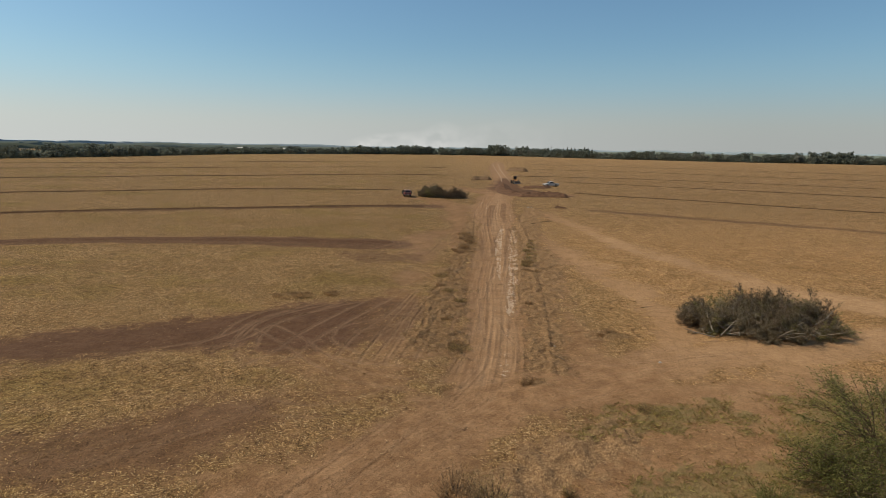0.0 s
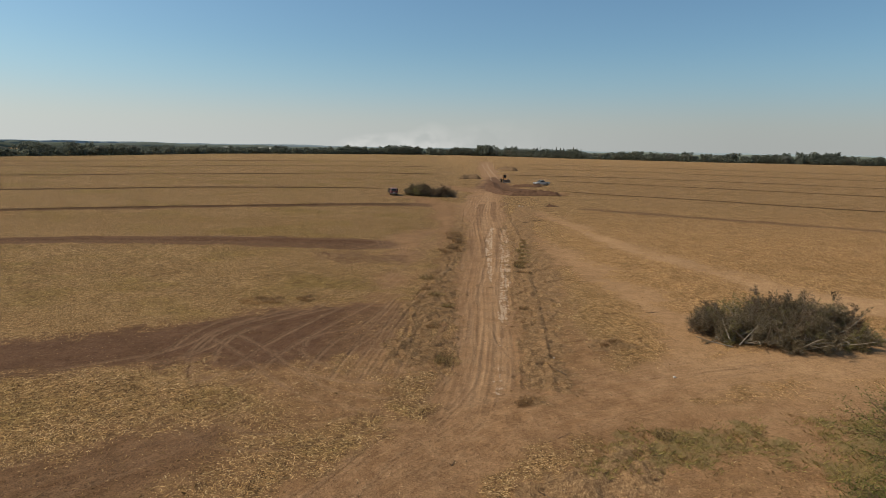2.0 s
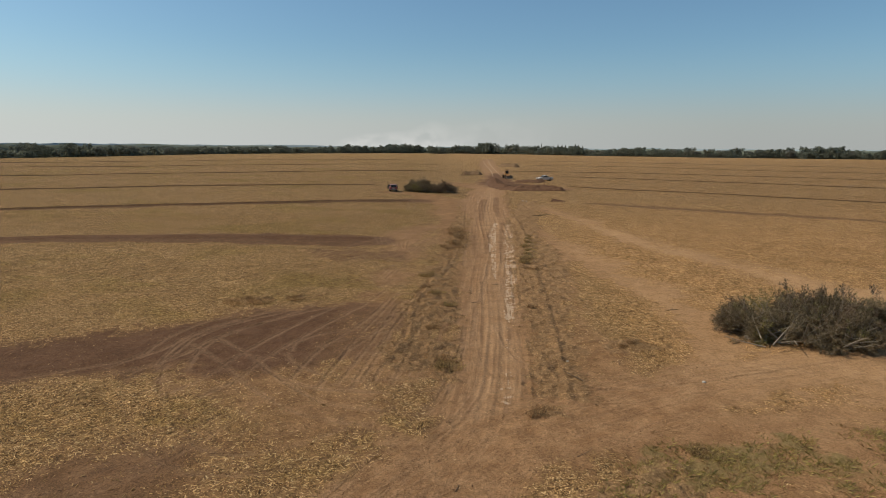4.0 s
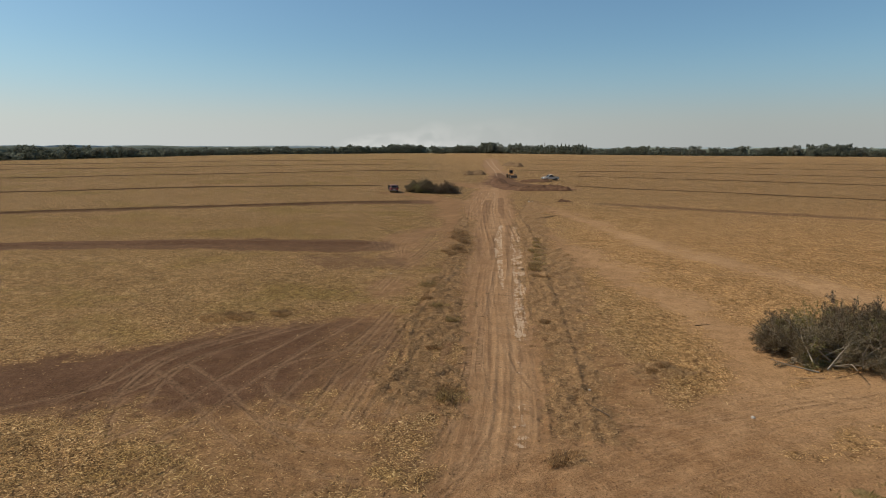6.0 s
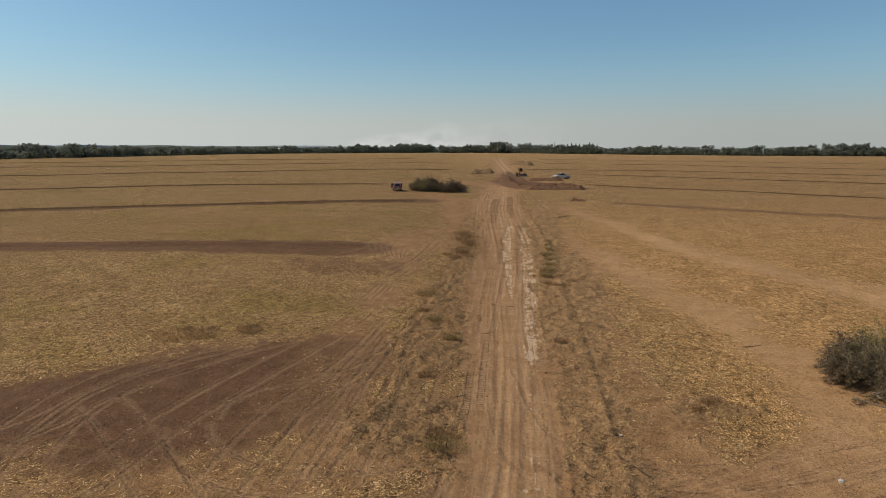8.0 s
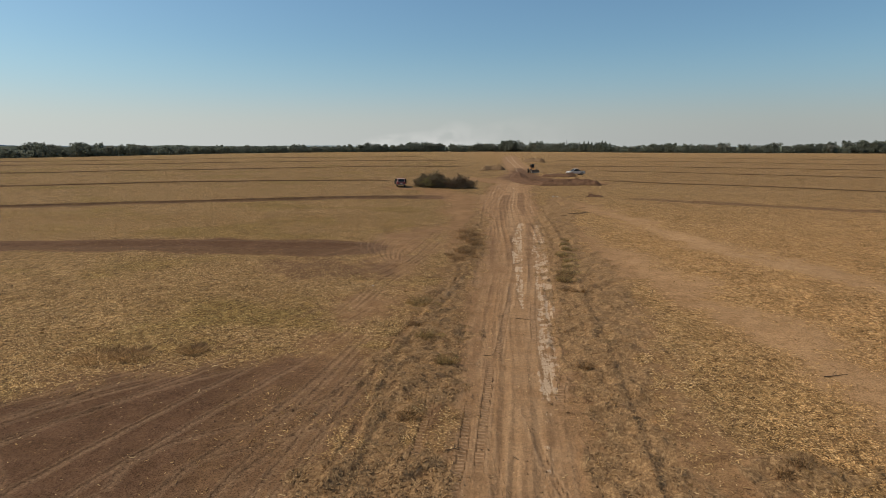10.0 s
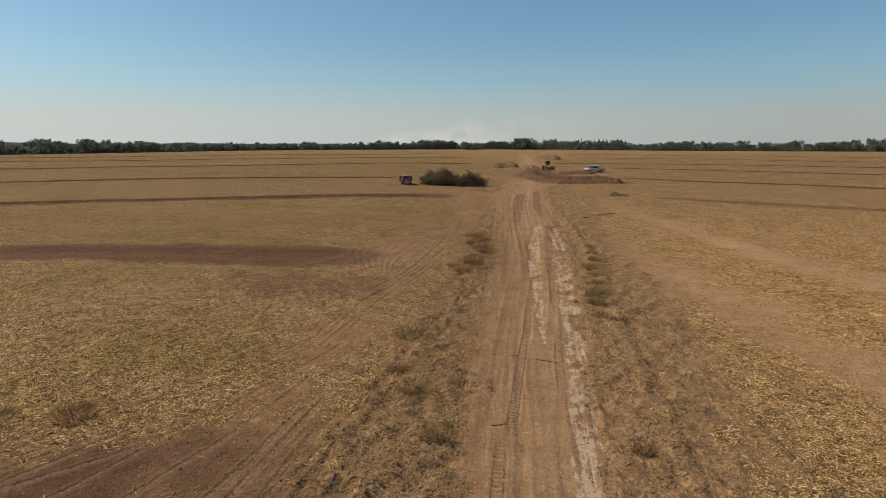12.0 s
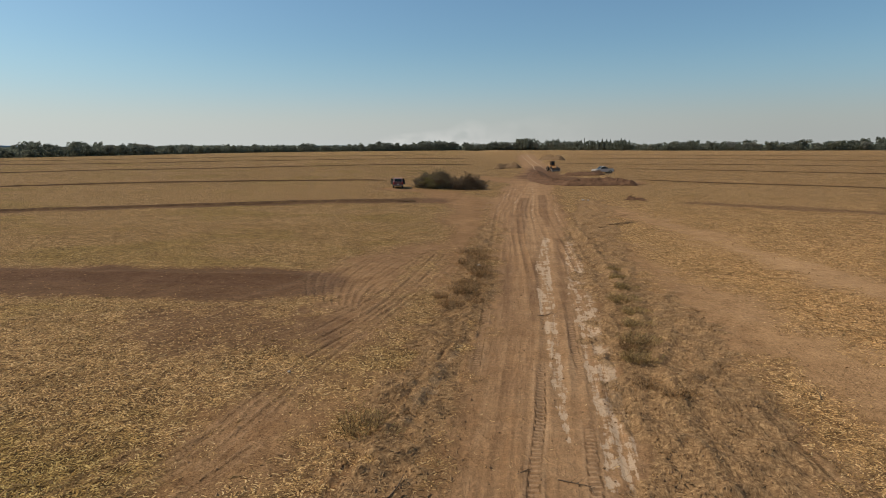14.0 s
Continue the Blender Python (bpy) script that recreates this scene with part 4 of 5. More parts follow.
        rows.append(np.stack([px, py, land(px, py) + 0.06 + tall * taper * np.maximum(h, -0.3) * lump], 1))
    n = len(s)
    k = np.arange(n - 1)
    f = np.concatenate([np.stack([k + j * n, k + 1 + j * n, k + 1 + (j + 1) * n, k + (j + 1) * n], 1) for j in range(len(rows) - 1)])
    ob = new("contour_bank", mesh_of("contour_bank", np.concatenate(rows), f, M_BANK, True))
    return tagged(ob, "low bank of bare dark soil across the stubble", "soil bank", kind="structure")


for n, line in enumerate(RIDGES):
    if n != 5:  # the nearest one to the east is worn flat
        contour_bank([(a, b, (0.5 if n == 0 else 0.44) * w) for a, b, w in line], 0.2 if n < 5 else 0.13)

# ---- vegetation helpers ----
def tube(points, radii, sides=4):
    """A tapered branch along points."""
    p = np.asarray(points, float)
    d = np.gradient(p, axis=0)
    d /= np.linalg.norm(d, axis=1)[:, None] + 1e-9
    ref = np.where(np.abs(d[:, 2:3]) > 0.9, [[1.0, 0, 0]], [[0, 0, 1.0]])
    u = np.cross(d, ref)
    u /= np.linalg.norm(u, axis=1)[:, None] + 1e-9
    v = np.cross(d, u)
    a = np.arange(sides) * 2 * np.pi / sides
    ring = p[:, None] + np.asarray(radii)[:, None, None] * (np.cos(a)[None, :, None] * u[:, None] + np.sin(a)[None, :, None] * v[:, None])
    n = len(p)
    i, j = np.meshgrid(np.arange(n - 1), np.arange(sides), indexing="ij")
    i, j = i.ravel(), j.ravel()
    k = (j + 1) % sides
    return ring.reshape(-1, 3), np.stack([i * sides + j, i * sides + k, (i + 1) * sides + k, (i + 1) * sides + j], 1)


def gathered(pieces):
    vs, fs, n = [], [], 0
    for v, f in pieces:
        vs.append(v)
        fs.append(np.asarray(f) + n)
        n += len(v)
    return np.concatenate(vs), np.concatenate(fs)


def leaves(centres, length, width, r, droop=0.0):
    """A small four-cornered leaf at each centre, turned at random."""
    n = len(centres)
    d = r.normal(size=(n, 3))
    d[:, 2] = d[:, 2] * 0.7 - droop
    d /= np.linalg.norm(d, axis=1)[:, None]
    s = np.cross(d, r.normal(size=(n, 3)))
    s /= np.linalg.norm(s, axis=1)[:, None]
    ln, wd = length * r.uniform(0.6, 1.3, (n, 1)), width * r.uniform(0.6, 1.3, (n, 1))
    v = np.stack([centres - d * ln * 0.5, centres + s * wd * 0.5 + d * ln * 0.05, centres + d * ln * 0.5, centres - s * wd * 0.5 + d * ln * 0.05], 1)
    return v.reshape(-1, 3), np.arange(4 * n).reshape(n, 4)


def strands(centres, ways, length, width, r, loose=0.45):
    """Narrow leaves that follow their twigs."""
    n = len(centres)
    d = ways / (np.linalg.norm(ways, axis=1)[:, None] + 1e-9) + r.normal(size=(n, 3)) * loose
    d /= np.linalg.norm(d, axis=1)[:, None]
    s = np.cross(d, r.normal(size=(n, 3)))
    s /= np.linalg.norm(s, axis=1)[:, None]
    ln, wd = length * r.uniform(0.6, 1.4, (n, 1)), width * r.uniform(0.6, 1.4, (n, 1))
    v = np.stack([centres - d * ln * 0.5, centres + s * wd * 0.5, centres + d * ln * 0.5, centres - s * wd * 0.5], 1)
    return v.reshape(-1, 3), np.arange(4 * n).reshape(n, 4)


def limb(start, way, long, r, bend=0.35, n=5):
    """A crooked way outwards."""
    p, d, out = np.array(start, float), np.array(way, float), []
    d /= np.linalg.norm(d)
    for _ in range(n):
        out.append(p.copy())
        d = d + r.normal(size=3) * bend / n
        d /= np.linalg.norm(d)
        p = p + d * long / (n - 1)
    return np.array(out)


def far_crown(seed, wide, tall, foot, n):
    """A woodland crown of many leaf clumps with gaps and an uneven outline."""
    r = np.random.default_rng(seed)
    centres = []
    for _ in range(13):
        c = np.array([*(r.normal(size=2) * wide * 0.33), foot + (tall - foot) * r.uniform(0.12, 0.9)])
        c[:2] *= 1.15 - 0.55 * (c[2] - foot) / (tall - foot)
        q = r.normal(size=(n // 13, 3))
        q /= np.linalg.norm(q, axis=1)[:, None]
        centres.append(c + q * r.uniform(0.6, 1.0, (len(q), 1)) * wide * 0.24 * r.uniform(0.7, 1.25))
    c = np.concatenate(centres)
    c[:, 2] = np.clip(c[:, 2], foot * 0.5, None)
    return leaves(c, 1.3, 0.95, r)


def spire_crown(seed, wide, tall, n, foot=0.6):
    r = np.random.default_rng(seed)
    h = foot + (tall - foot) * r.random(n) ** 0.8
    a, q = r.uniform(0, 2 * np.pi, n), wide * 0.5 * (1 - ((h - foot) / (tall - foot)) ** 1.3) * np.sqrt(r.random(n)) + 0.08
    return leaves(np.stack([q * np.cos(a), q * np.sin(a), h], 1), 0.9, 0.5, r)


def far_tree(crown, trunk_tall, material, label, name="woodland_tree"):
    thing = new(name)
    v, f = tube([(0, 0, -0.4), (0.05, 0, trunk_tall * 0.5), (0.1, 0.1, trunk_tall)], [0.24, 0.18, 0.08], 5)
    part("trunk", mesh_of("trunk", v, f, M_BARK), parent=thing)
    part("crown", mesh_of("crown", *crown, material), parent=thing)
    return tagged(thing, label, "tree", "trees along the field's edge")


EDGE = [(-420, 60), (-345, 200), (-285, 330), (-262, 400), (-240, 480), (-222, 620), (-190, 690), (-120, 790), (-10, 900), (90, 880), (165, 775), (290, 690), (430, 655), (600, 640), (760, 600)]


def along_edge(s):
    """A place on the field's far edge, s metres along it, and the way out of the field."""
    for (ax, ay), (bx, by) in zip(EDGE, EDGE[1:]):
        d = math.hypot(bx - ax, by - ay)
        if s <= d:
            return ax + (bx - ax) * s / d, ay + (by - ay) * s / d, -(by - ay) / d, (bx - ax) / d
        s -= d
    return None


def build_woods():
    r = random.Random(11)
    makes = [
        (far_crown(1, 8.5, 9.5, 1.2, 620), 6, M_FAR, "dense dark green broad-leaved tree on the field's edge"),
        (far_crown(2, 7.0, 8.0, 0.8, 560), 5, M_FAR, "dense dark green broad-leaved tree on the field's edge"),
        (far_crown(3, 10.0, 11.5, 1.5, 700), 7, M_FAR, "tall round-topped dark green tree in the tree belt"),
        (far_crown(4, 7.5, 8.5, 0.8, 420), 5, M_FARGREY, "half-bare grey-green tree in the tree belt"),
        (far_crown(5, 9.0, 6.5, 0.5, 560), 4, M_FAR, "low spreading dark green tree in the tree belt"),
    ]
    first = [far_tree(*m) for m in makes]
    dark_far, pale_far = [], []
    used, s, total = set(), 2.0, sum(math.dist(a, b) for a, b in zip(EDGE, EDGE[1:]))
    while s < total - 2:
        x, y, ox, oy = along_edge(s)
        lift = 0.6 + 0.5 * vnoise(np.array([s]), np.array([0.0]), 60, 2)[0] + 0.2 * vnoise(np.array([s]), np.array([9.0]), 14, 3)[0]
        if -120 <= x < 0:
            lift *= 1.05
        elif -235 <= x < -120:
            lift *= 0.66
        elif 20 < x < 180:
            lift *= 1.28
        elif x < -235:
            lift *= 0.88
        for row, back in ((0, 3.0), (1, 13.0)):
            k = r.choice((0, 1, 1, 2, 3, 4) if row == 0 else (0, 2, 2, 3))
            px, py = x + ox * (back + r.uniform(-2, 4)) + r.uniform(-2, 2), y + oy * (back + r.uniform(-2, 4))
            m = pose(px, py, float(land(np.array(px), np.array(py))), 0, 0, r.uniform(0, 360)) @ Matrix.Scale(lift * r.uniform(0.8, 1.12), 4)
            if row:
                turned = np.array(m)
                v, f = makes[k][0]
                (pale_far if k == 3 else dark_far).append((v @ turned[:3, :3].T + turned[:3, 3], f))
            elif k in used:
                t = copy_thing(first[k], pose(0, 0, 0))
                t.matrix_basis = m
            else:
                used.add(k)
                first[k].matrix_basis = m
        s += r.uniform(5.2, 8.2)
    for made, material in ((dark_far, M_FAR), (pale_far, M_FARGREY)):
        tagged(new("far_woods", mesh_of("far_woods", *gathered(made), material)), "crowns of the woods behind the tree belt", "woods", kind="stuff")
    fir = far_tree(spire_crown(8, 7.0, 13.0, 520), 12, M_FAR, "tall dark pointed conifer above the tree belt", "conifer")
    spots = [(150, 0.94), (155, 1.04), (160, 1.0), (164, 0.98), (172, 0.9), (176, 1.08), (180, 1.02), (185, 0.92)]
    for k, (x, grow) in enumerate(spots):
        y = 700 - 0.2 * (x - 150)
        m = pose(x, y + 90, float(land(np.array(x), np.array(y))), 0, 0, 40 * k) @ Matrix.Scale(grow, 4)
        t = fir if k == 0 else copy_thing(fir, pose(0, 0, 0))
        t.matrix_basis = m
    poplar = far_tree(spire_crown(9, 2.6, 15.0, 300), 12, M_FAR, "narrow dark poplar standing above the tree belt", "poplar")
    poplar.matrix_basis = pose(136, 800, 5)
    # scrub that fills the belt down to the ground
    q, n = np.random.default_rng(12), 60000
    ss = q.uniform(0, total - 1, n)
    spots = np.array([along_edge(v) for v in ss])
    out = q.uniform(-0.5, 24, n)
    c = np.stack([spots[:, 0] + spots[:, 2] * out, spots[:, 1] + spots[:, 3] * out, np.zeros(n)], 1)
    c[:, 2] = land(c[:, 0], c[:, 1]) + q.random(n) ** 1.3 * (3.0 + 3.6 * vnoise(ss, ss * 0, 14, 3))
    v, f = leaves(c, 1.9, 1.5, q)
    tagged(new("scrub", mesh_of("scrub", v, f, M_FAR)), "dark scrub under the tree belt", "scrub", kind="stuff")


build_woods()


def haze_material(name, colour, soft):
    """Far land with the smoky air's washed-out look painted into its base colour."""
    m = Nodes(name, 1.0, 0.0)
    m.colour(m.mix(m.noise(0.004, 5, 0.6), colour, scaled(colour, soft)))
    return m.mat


def far_ridge(name, dist, tall, material, seed, label):
    """A low wooded rise far beyond the field: a long bank with an uneven top."""
    a = np.radians(np.linspace(-75, 75, 500))
    x, y = dist * np.sin(a), dist * np.cos(a)
    top = tall * (0.45 + 0.6 * vnoise(x, y, dist * 0.035, seed) + 0.22 * vnoise(x, y, dist * 0.006, seed + 1))
    rows = [(0.0, -2.0), (4.0, 1.0), (40.0, 0.0)]
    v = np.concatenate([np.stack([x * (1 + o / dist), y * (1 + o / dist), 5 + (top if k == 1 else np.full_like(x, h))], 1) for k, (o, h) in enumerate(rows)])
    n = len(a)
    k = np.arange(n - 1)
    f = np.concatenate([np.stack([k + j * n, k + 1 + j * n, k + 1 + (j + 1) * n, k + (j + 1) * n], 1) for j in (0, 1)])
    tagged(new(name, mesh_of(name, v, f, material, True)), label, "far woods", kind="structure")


# Each ridge's colour carries more painted haze the farther it stands.
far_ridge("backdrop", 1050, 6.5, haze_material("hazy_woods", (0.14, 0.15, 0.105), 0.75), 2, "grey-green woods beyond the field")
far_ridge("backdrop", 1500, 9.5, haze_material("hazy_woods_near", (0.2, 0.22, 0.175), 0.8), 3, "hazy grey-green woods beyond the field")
far_ridge("backdrop", 3200, 15.0, haze_material("hazy_woods_far", (0.33, 0.38, 0.39), 0.9), 5, "woods far beyond the field, painted pale blue-grey with haze")


def far_shed(x, y, long, tall):
    """A long white farm shed with a low gabled roof, seen over the trees."""
    thing = new("shed")
    base = float(land(np.array(x), np.array(y)))
    thing.location = (x, y, base)
    half = 7.0
    v = np.array([(sx * long / 2, sy * half, z) for sx in (-1, 1) for sy, z in ((-1, -1), (-1, tall - 1.6), (1, tall - 1.6), (1, -1))], float)
    part("wall", mesh_of("wall", v, [(0, 4, 5, 1), (2, 6, 7, 3), (0, 1, 2, 3), (7, 6, 5, 4)], M_WHITE), parent=thing)
    r = np.array([(sx * (long / 2 + 0.6), sy, z) for sx in (-1, 1) for sy, z in ((-half - 0.6, tall - 1.7), (0, tall), (half + 0.6, tall - 1.7))], float)
    part("roof", mesh_of("roof", r, [(0, 3, 4, 1), (1, 4, 5, 2)], M_WHITE), parent=thing)
    return tagged(thing, "long white farm shed behind the tree belt", "shed", "far farm sheds")


far_shed(-337, 1030, 20, 7.0), far_shed(-284, 1030, 40, 6.5)


def smoke_plume():
    """Thin smoke of a far fire, drawn out over the horizon: a sheet with a ragged, see-through body."""
    m = Nodes("far_smoke", 1.0, 0.0)
    n, k = 60, 24
    u, v = np.meshgrid(np.linspace(0, 1, n), np.linspace(0, 1, k))
    az = np.radians(-9.5 + 20 * u)
    d = 4300 + 60 * np.sin(5 * u)
    top = 40 + 190 * u**0.6 + 60 * vnoise(u * 9, v * 0, 1.0, 3)
    verts = np.stack([d * np.sin(az), d * np.cos(az), v * top - 10], -1).reshape(-1, 3)
    i = (np.arange(k - 1)[:, None] * n + np.arange(n - 1)[None]).ravel()
    me = mesh_of("smoke", verts, np.stack([i, i + 1, i + n + 1, i + n], 1), m.mat, True)
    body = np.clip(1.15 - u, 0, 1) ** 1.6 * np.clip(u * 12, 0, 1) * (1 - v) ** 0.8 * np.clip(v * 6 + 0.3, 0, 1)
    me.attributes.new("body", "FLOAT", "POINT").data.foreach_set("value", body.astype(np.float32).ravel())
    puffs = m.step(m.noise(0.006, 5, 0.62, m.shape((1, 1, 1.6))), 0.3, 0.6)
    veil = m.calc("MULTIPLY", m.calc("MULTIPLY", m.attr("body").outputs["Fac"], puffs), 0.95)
    # The sheet glows by itself, in place of sunlight on the smoke.
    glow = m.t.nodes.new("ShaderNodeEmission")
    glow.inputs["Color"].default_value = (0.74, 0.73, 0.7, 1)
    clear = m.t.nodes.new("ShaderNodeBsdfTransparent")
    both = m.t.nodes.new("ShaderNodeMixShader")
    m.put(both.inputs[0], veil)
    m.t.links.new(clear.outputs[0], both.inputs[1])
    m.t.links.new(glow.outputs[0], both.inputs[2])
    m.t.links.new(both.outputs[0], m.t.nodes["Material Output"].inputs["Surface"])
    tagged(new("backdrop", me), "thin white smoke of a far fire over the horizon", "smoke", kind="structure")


smoke_plume()

# ---- heaps of dug soil ----
def heap_mesh(name, line, tall, material, seed, spread=1.0):
    """A long lumpy bank of loose soil along a line of (x, y, half width)."""
    x0, x1 = min(p[0] - p[2] for p in line) - 2, max(p[0] + p[2] for p in line) + 2
    y0, y1 = min(p[1] - p[2] for p in line) - 2, max(p[1] + p[2] for p in line) + 2
    n, m = int((x1 - x0) / 0.28), int((y1 - y0) / 0.28)
    gx, gy = np.meshgrid(np.linspace(x0, x1, n), np.linspace(y0, y1, m))
    d = band(gx, gy, [(a, b, 0) for a, b, w in line])
    w = np.maximum(0.4, d - band(gx, gy, line))
    e = np.clip(1 - d / w, 0, 1)
    up = tall * (e**0.8) * (0.75 + 0.5 * vnoise(gx, gy, 3.0, seed)) + e * 0.5 * (vnoise(gx, gy, 0.7, seed + 1) - 0.5) + 0.25 * e * (vnoise(gx, gy, 0.3, seed + 2) - 0.5)
    z = land(gx, gy) + np.where(d < w * 1.02, up, -0.6) - 0.05
    v = np.stack([gx.ravel(), gy.ravel(), z.ravel()], 1)
    k = (np.arange(m - 1)[:, None] * n + np.arange(n - 1)[None]).ravel()
    f = np.stack([k, k + 1, k + n + 1, k + n], 1)
    return mesh_of(name, v, f, material, False)


def soil_heap(line, tall, material, seed, label):
    return tagged(new("soil_mound", heap_mesh("soil_mound", line, tall, material, seed)), label, "soil heap")


soil_heap([(20, 212, 2.0), (18.6, 196, 2.6), (18.8, 184, 3.0), (20.5, 175, 3.2), (23, 170, 2.6)], 0.7, M_MOUND, 1, "long heap of freshly dug dark soil beside the track")
soil_heap([(22, 169, 2.0), (26, 169.5, 3.0), (29.5, 169.5, 3.2), (32.6, 167, 1.4)], 1.2, M_MOUND, 2, "broad heap of dark dug soil on the stubble")
soil_heap([(26.5, 200, 1.6), (29, 199, 2.4), (31.4, 198.5, 2.2), (33.4, 199, 1.4)], 0.95, M_MOUND, 3, "rounded heap of reddish dug soil beside the white pickup")
soil_heap([(11.6, 243, 1.8), (14, 244, 2.8), (16.6, 242.5, 1.8)], 1.9, M_MOUND_DRY, 4, "dry soil heap with plant litter beside the track")
soil_heap([(34.5, 322, 2.4), (37, 318, 3.2), (40, 314, 2.4)], 1.8, M_MOUND_DRY, 5, "dry soil heap far along the track")
soil_heap([(25.8, 140.6, 0.8), (27.4, 140.4, 1.0)], 0.5, M_MOUND, 6, "small dark clump of uprooted soil on the stubble")


# ---- cut brush ----
def shrub_meshes(seed, leaf):
    """One uprooted shrub 2.4 m long, pointing along +z: stems with twigs, and its leaves."""
    r = np.random.default_rng(seed)
    wood, spots, ways = [], [], []
    for _ in range(9):
        way = np.array([*(r.normal(size=2) * 0.38), 1.0])
        stem = limb((*(r.normal(size=2) * 0.06), 0), way, r.uniform(1.5, 2.6), r, 0.8, 6)
        wood.append(tube(stem, np.linspace(r.uniform(0.03, 0.06), 0.01, 6), 4))
        for _ in range(10):
            b = stem[r.integers(2, 6)]
            twig = limb(b, r.normal(size=3) * 0.7 + way, r.uniform(0.4, 1.0), r, 0.7, 4)
            wood.append(tube(twig, np.linspace(0.014, 0.006, 4), 3))
            k = r.integers(1, 4, 24)
            spots.append(twig[k] + r.normal(size=(24, 3)) * 0.085)
            ways.append(twig[k] - twig[k - 1])
    wv, wf = gathered(wood)
    lv, lf = strands(np.concatenate(spots), np.concatenate(ways), 0.23, 0.038, r)
    return mesh_of("shrub", wv, wf, M_TWIG), mesh_of("leaf_mass", lv, lf, leaf)


SHRUBS = [shrub_meshes(21, M_BRUSH), shrub_meshes(22, M_BRUSH), shrub_meshes(23, M_BRUSH), shrub_meshes(24, M_BRUSHGREEN), shrub_meshes(25, M_BRUSHBROWN), shrub_meshes(26, M_BRUSHBROWN)]


def brush_pile(cx, cy, long, deep, tall, count, grow, seed, label, logs, pole=False, kinds=(0, 0, 1, 1, 2, 2, 3)):
    """Shrubs thrown on a heap: each one a part with its own leaves."""
    r = random.Random(seed)
    thing = new("brush_pile")
    thing.location = (cx, cy, float(land(np.array(cx), np.array(cy))))
    k = 0
    while k < count:
        u, v = r.uniform(-1, 1), r.uniform(-1, 1)
        if u * u + v * v > 1:
            continue
        rim = math.sqrt(u * u + v * v)
        lump = 0.35 + 1.0 * float(vnoise(np.array(u * 9.0 + seed), np.array(v * 9.0), 2.6, seed % 8))
        top = tall * (1 - rim**2.4) * lump
        z = r.uniform(0.1, 1.0) * max(0.1, top - 0.5 * grow)
        shrub, mass = SHRUBS[r.choice(kinds)]
        s = part("shrub", shrub, parent=thing)
        s.matrix_basis = pose(u * long, v * deep, z, r.uniform(20, 100), r.uniform(-30, 30), r.uniform(0, 360)) @ Matrix.Scale(grow * r.uniform(0.75, 1.1), 4)
        part("leaf_mass", mass, parent=s)
        k += 1
    g = np.random.default_rng(seed)
    for _ in range(logs):
        a, e = g.uniform(0, 2 * np.pi), g.uniform(0.1, 0.8)
        foot = np.array([g.uniform(-0.9, 0.7) * long, g.uniform(-1.0, -0.2) * deep, g.uniform(0.1, 0.35) * tall])
        way = limb(foot, (math.cos(a), math.sin(a) * 0.7, e), g.uniform(1.2, 2.8), g, 0.35, 6)
        v, f = tube(way, np.linspace(g.uniform(0.035, 0.075), 0.02, 6), 6)
        part("branch", mesh_of("branch", v, f, M_TWIG, True), parent=thing, label="bare pale grey branch")
    if pole:
        v, f = tube(limb((2.3, 0, 0.8), (-0.5, 0, 1.2), 2.3, g, 0.25, 6), np.linspace(0.2, 0.14, 6), 7)
        part("trunk", mesh_of("trunk", v, f, M_BARK, True), parent=thing, label="bare broken trunk sticking out")
    return tagged(thing, label, "brush pile")


brush_pile(28.3, 52.7, 6.4, 4.2, 1.5, 92, 0.88, 31, "pile of cut wilted shrubs and branches on bare soil", 40, False, (0, 0, 1, 4, 5, 2, 3))
brush_pile(-3.6, 166.5, 3.1, 3.0, 3.1, 110, 0.72, 33, "tall pile of cut wilted shrubs at the track's side", 6, True, (4, 0, 1, 3))
brush_pile(1.9, 166.0, 3.1, 2.2, 1.6, 52, 0.7, 34, "low pile of reddish-brown brush beside a larger pile", 4, False, (4, 5))


# ---- living plants ----
def thorn_tree(x, y, tall, wide, seed, label="low spreading thorn tree with thin green leaves"):
    """A wide, airy thorn tree with several leaning stems."""
    r = np.random.default_rng(seed)
    thing = new("thorn_tree")
    thing.location = (x, y, float(land(np.array(x), np.array(y))) - 0.1)
    stems, twigs, spots = [], [], []
    for k in range(9):
        a = k * 2 * np.pi / 9 + r.uniform(-0.4, 0.4)
        stem = limb((0.15 * math.cos(a), 0.15 * math.sin(a), 0), (math.cos(a) * 0.75, math.sin(a) * 0.75, 1.0), tall * 0.62, r, 0.5, 6)
        stems.append(tube(stem, np.linspace(0.016, 0.009, 6) * tall, 6))
        for _ in range(9):
            b = stem[r.integers(2, 6)]
            out = b - np.array([0, 0, 0.3]) + r.normal(size=3) * 0.3
            arm = limb(b, (out[0] * 1.1, out[1] * 1.1, abs(r.normal()) * 0.9 + 0.25), wide * r.uniform(0.35, 0.62), r, 0.7, 6)
            twigs.append(tube(arm, np.linspace(0.032, 0.01, 6), 4))
            for _ in range(10):
                c = arm[r.integers(2, 6)]
                spray = limb(c, r.normal(size=3) * (1, 1, 0.45) + (arm[-1] - arm[0]) * 0.5, r.uniform(0.5, 1.2), r, 0.6, 4)
                twigs.append(tube(spray, np.linspace(0.012, 0.004, 4), 3))
                spots.append(spray[r.integers(1, 4, 18)] + r.normal(size=(18, 3)) * (0.14, 0.14, 0.08))
    part("trunk", mesh_of("trunk", *gathered(stems), M_BARK, True), parent=thing)
    part("branchwork", mesh_of("branchwork", *gathered(twigs), M_BARK), parent=thing)
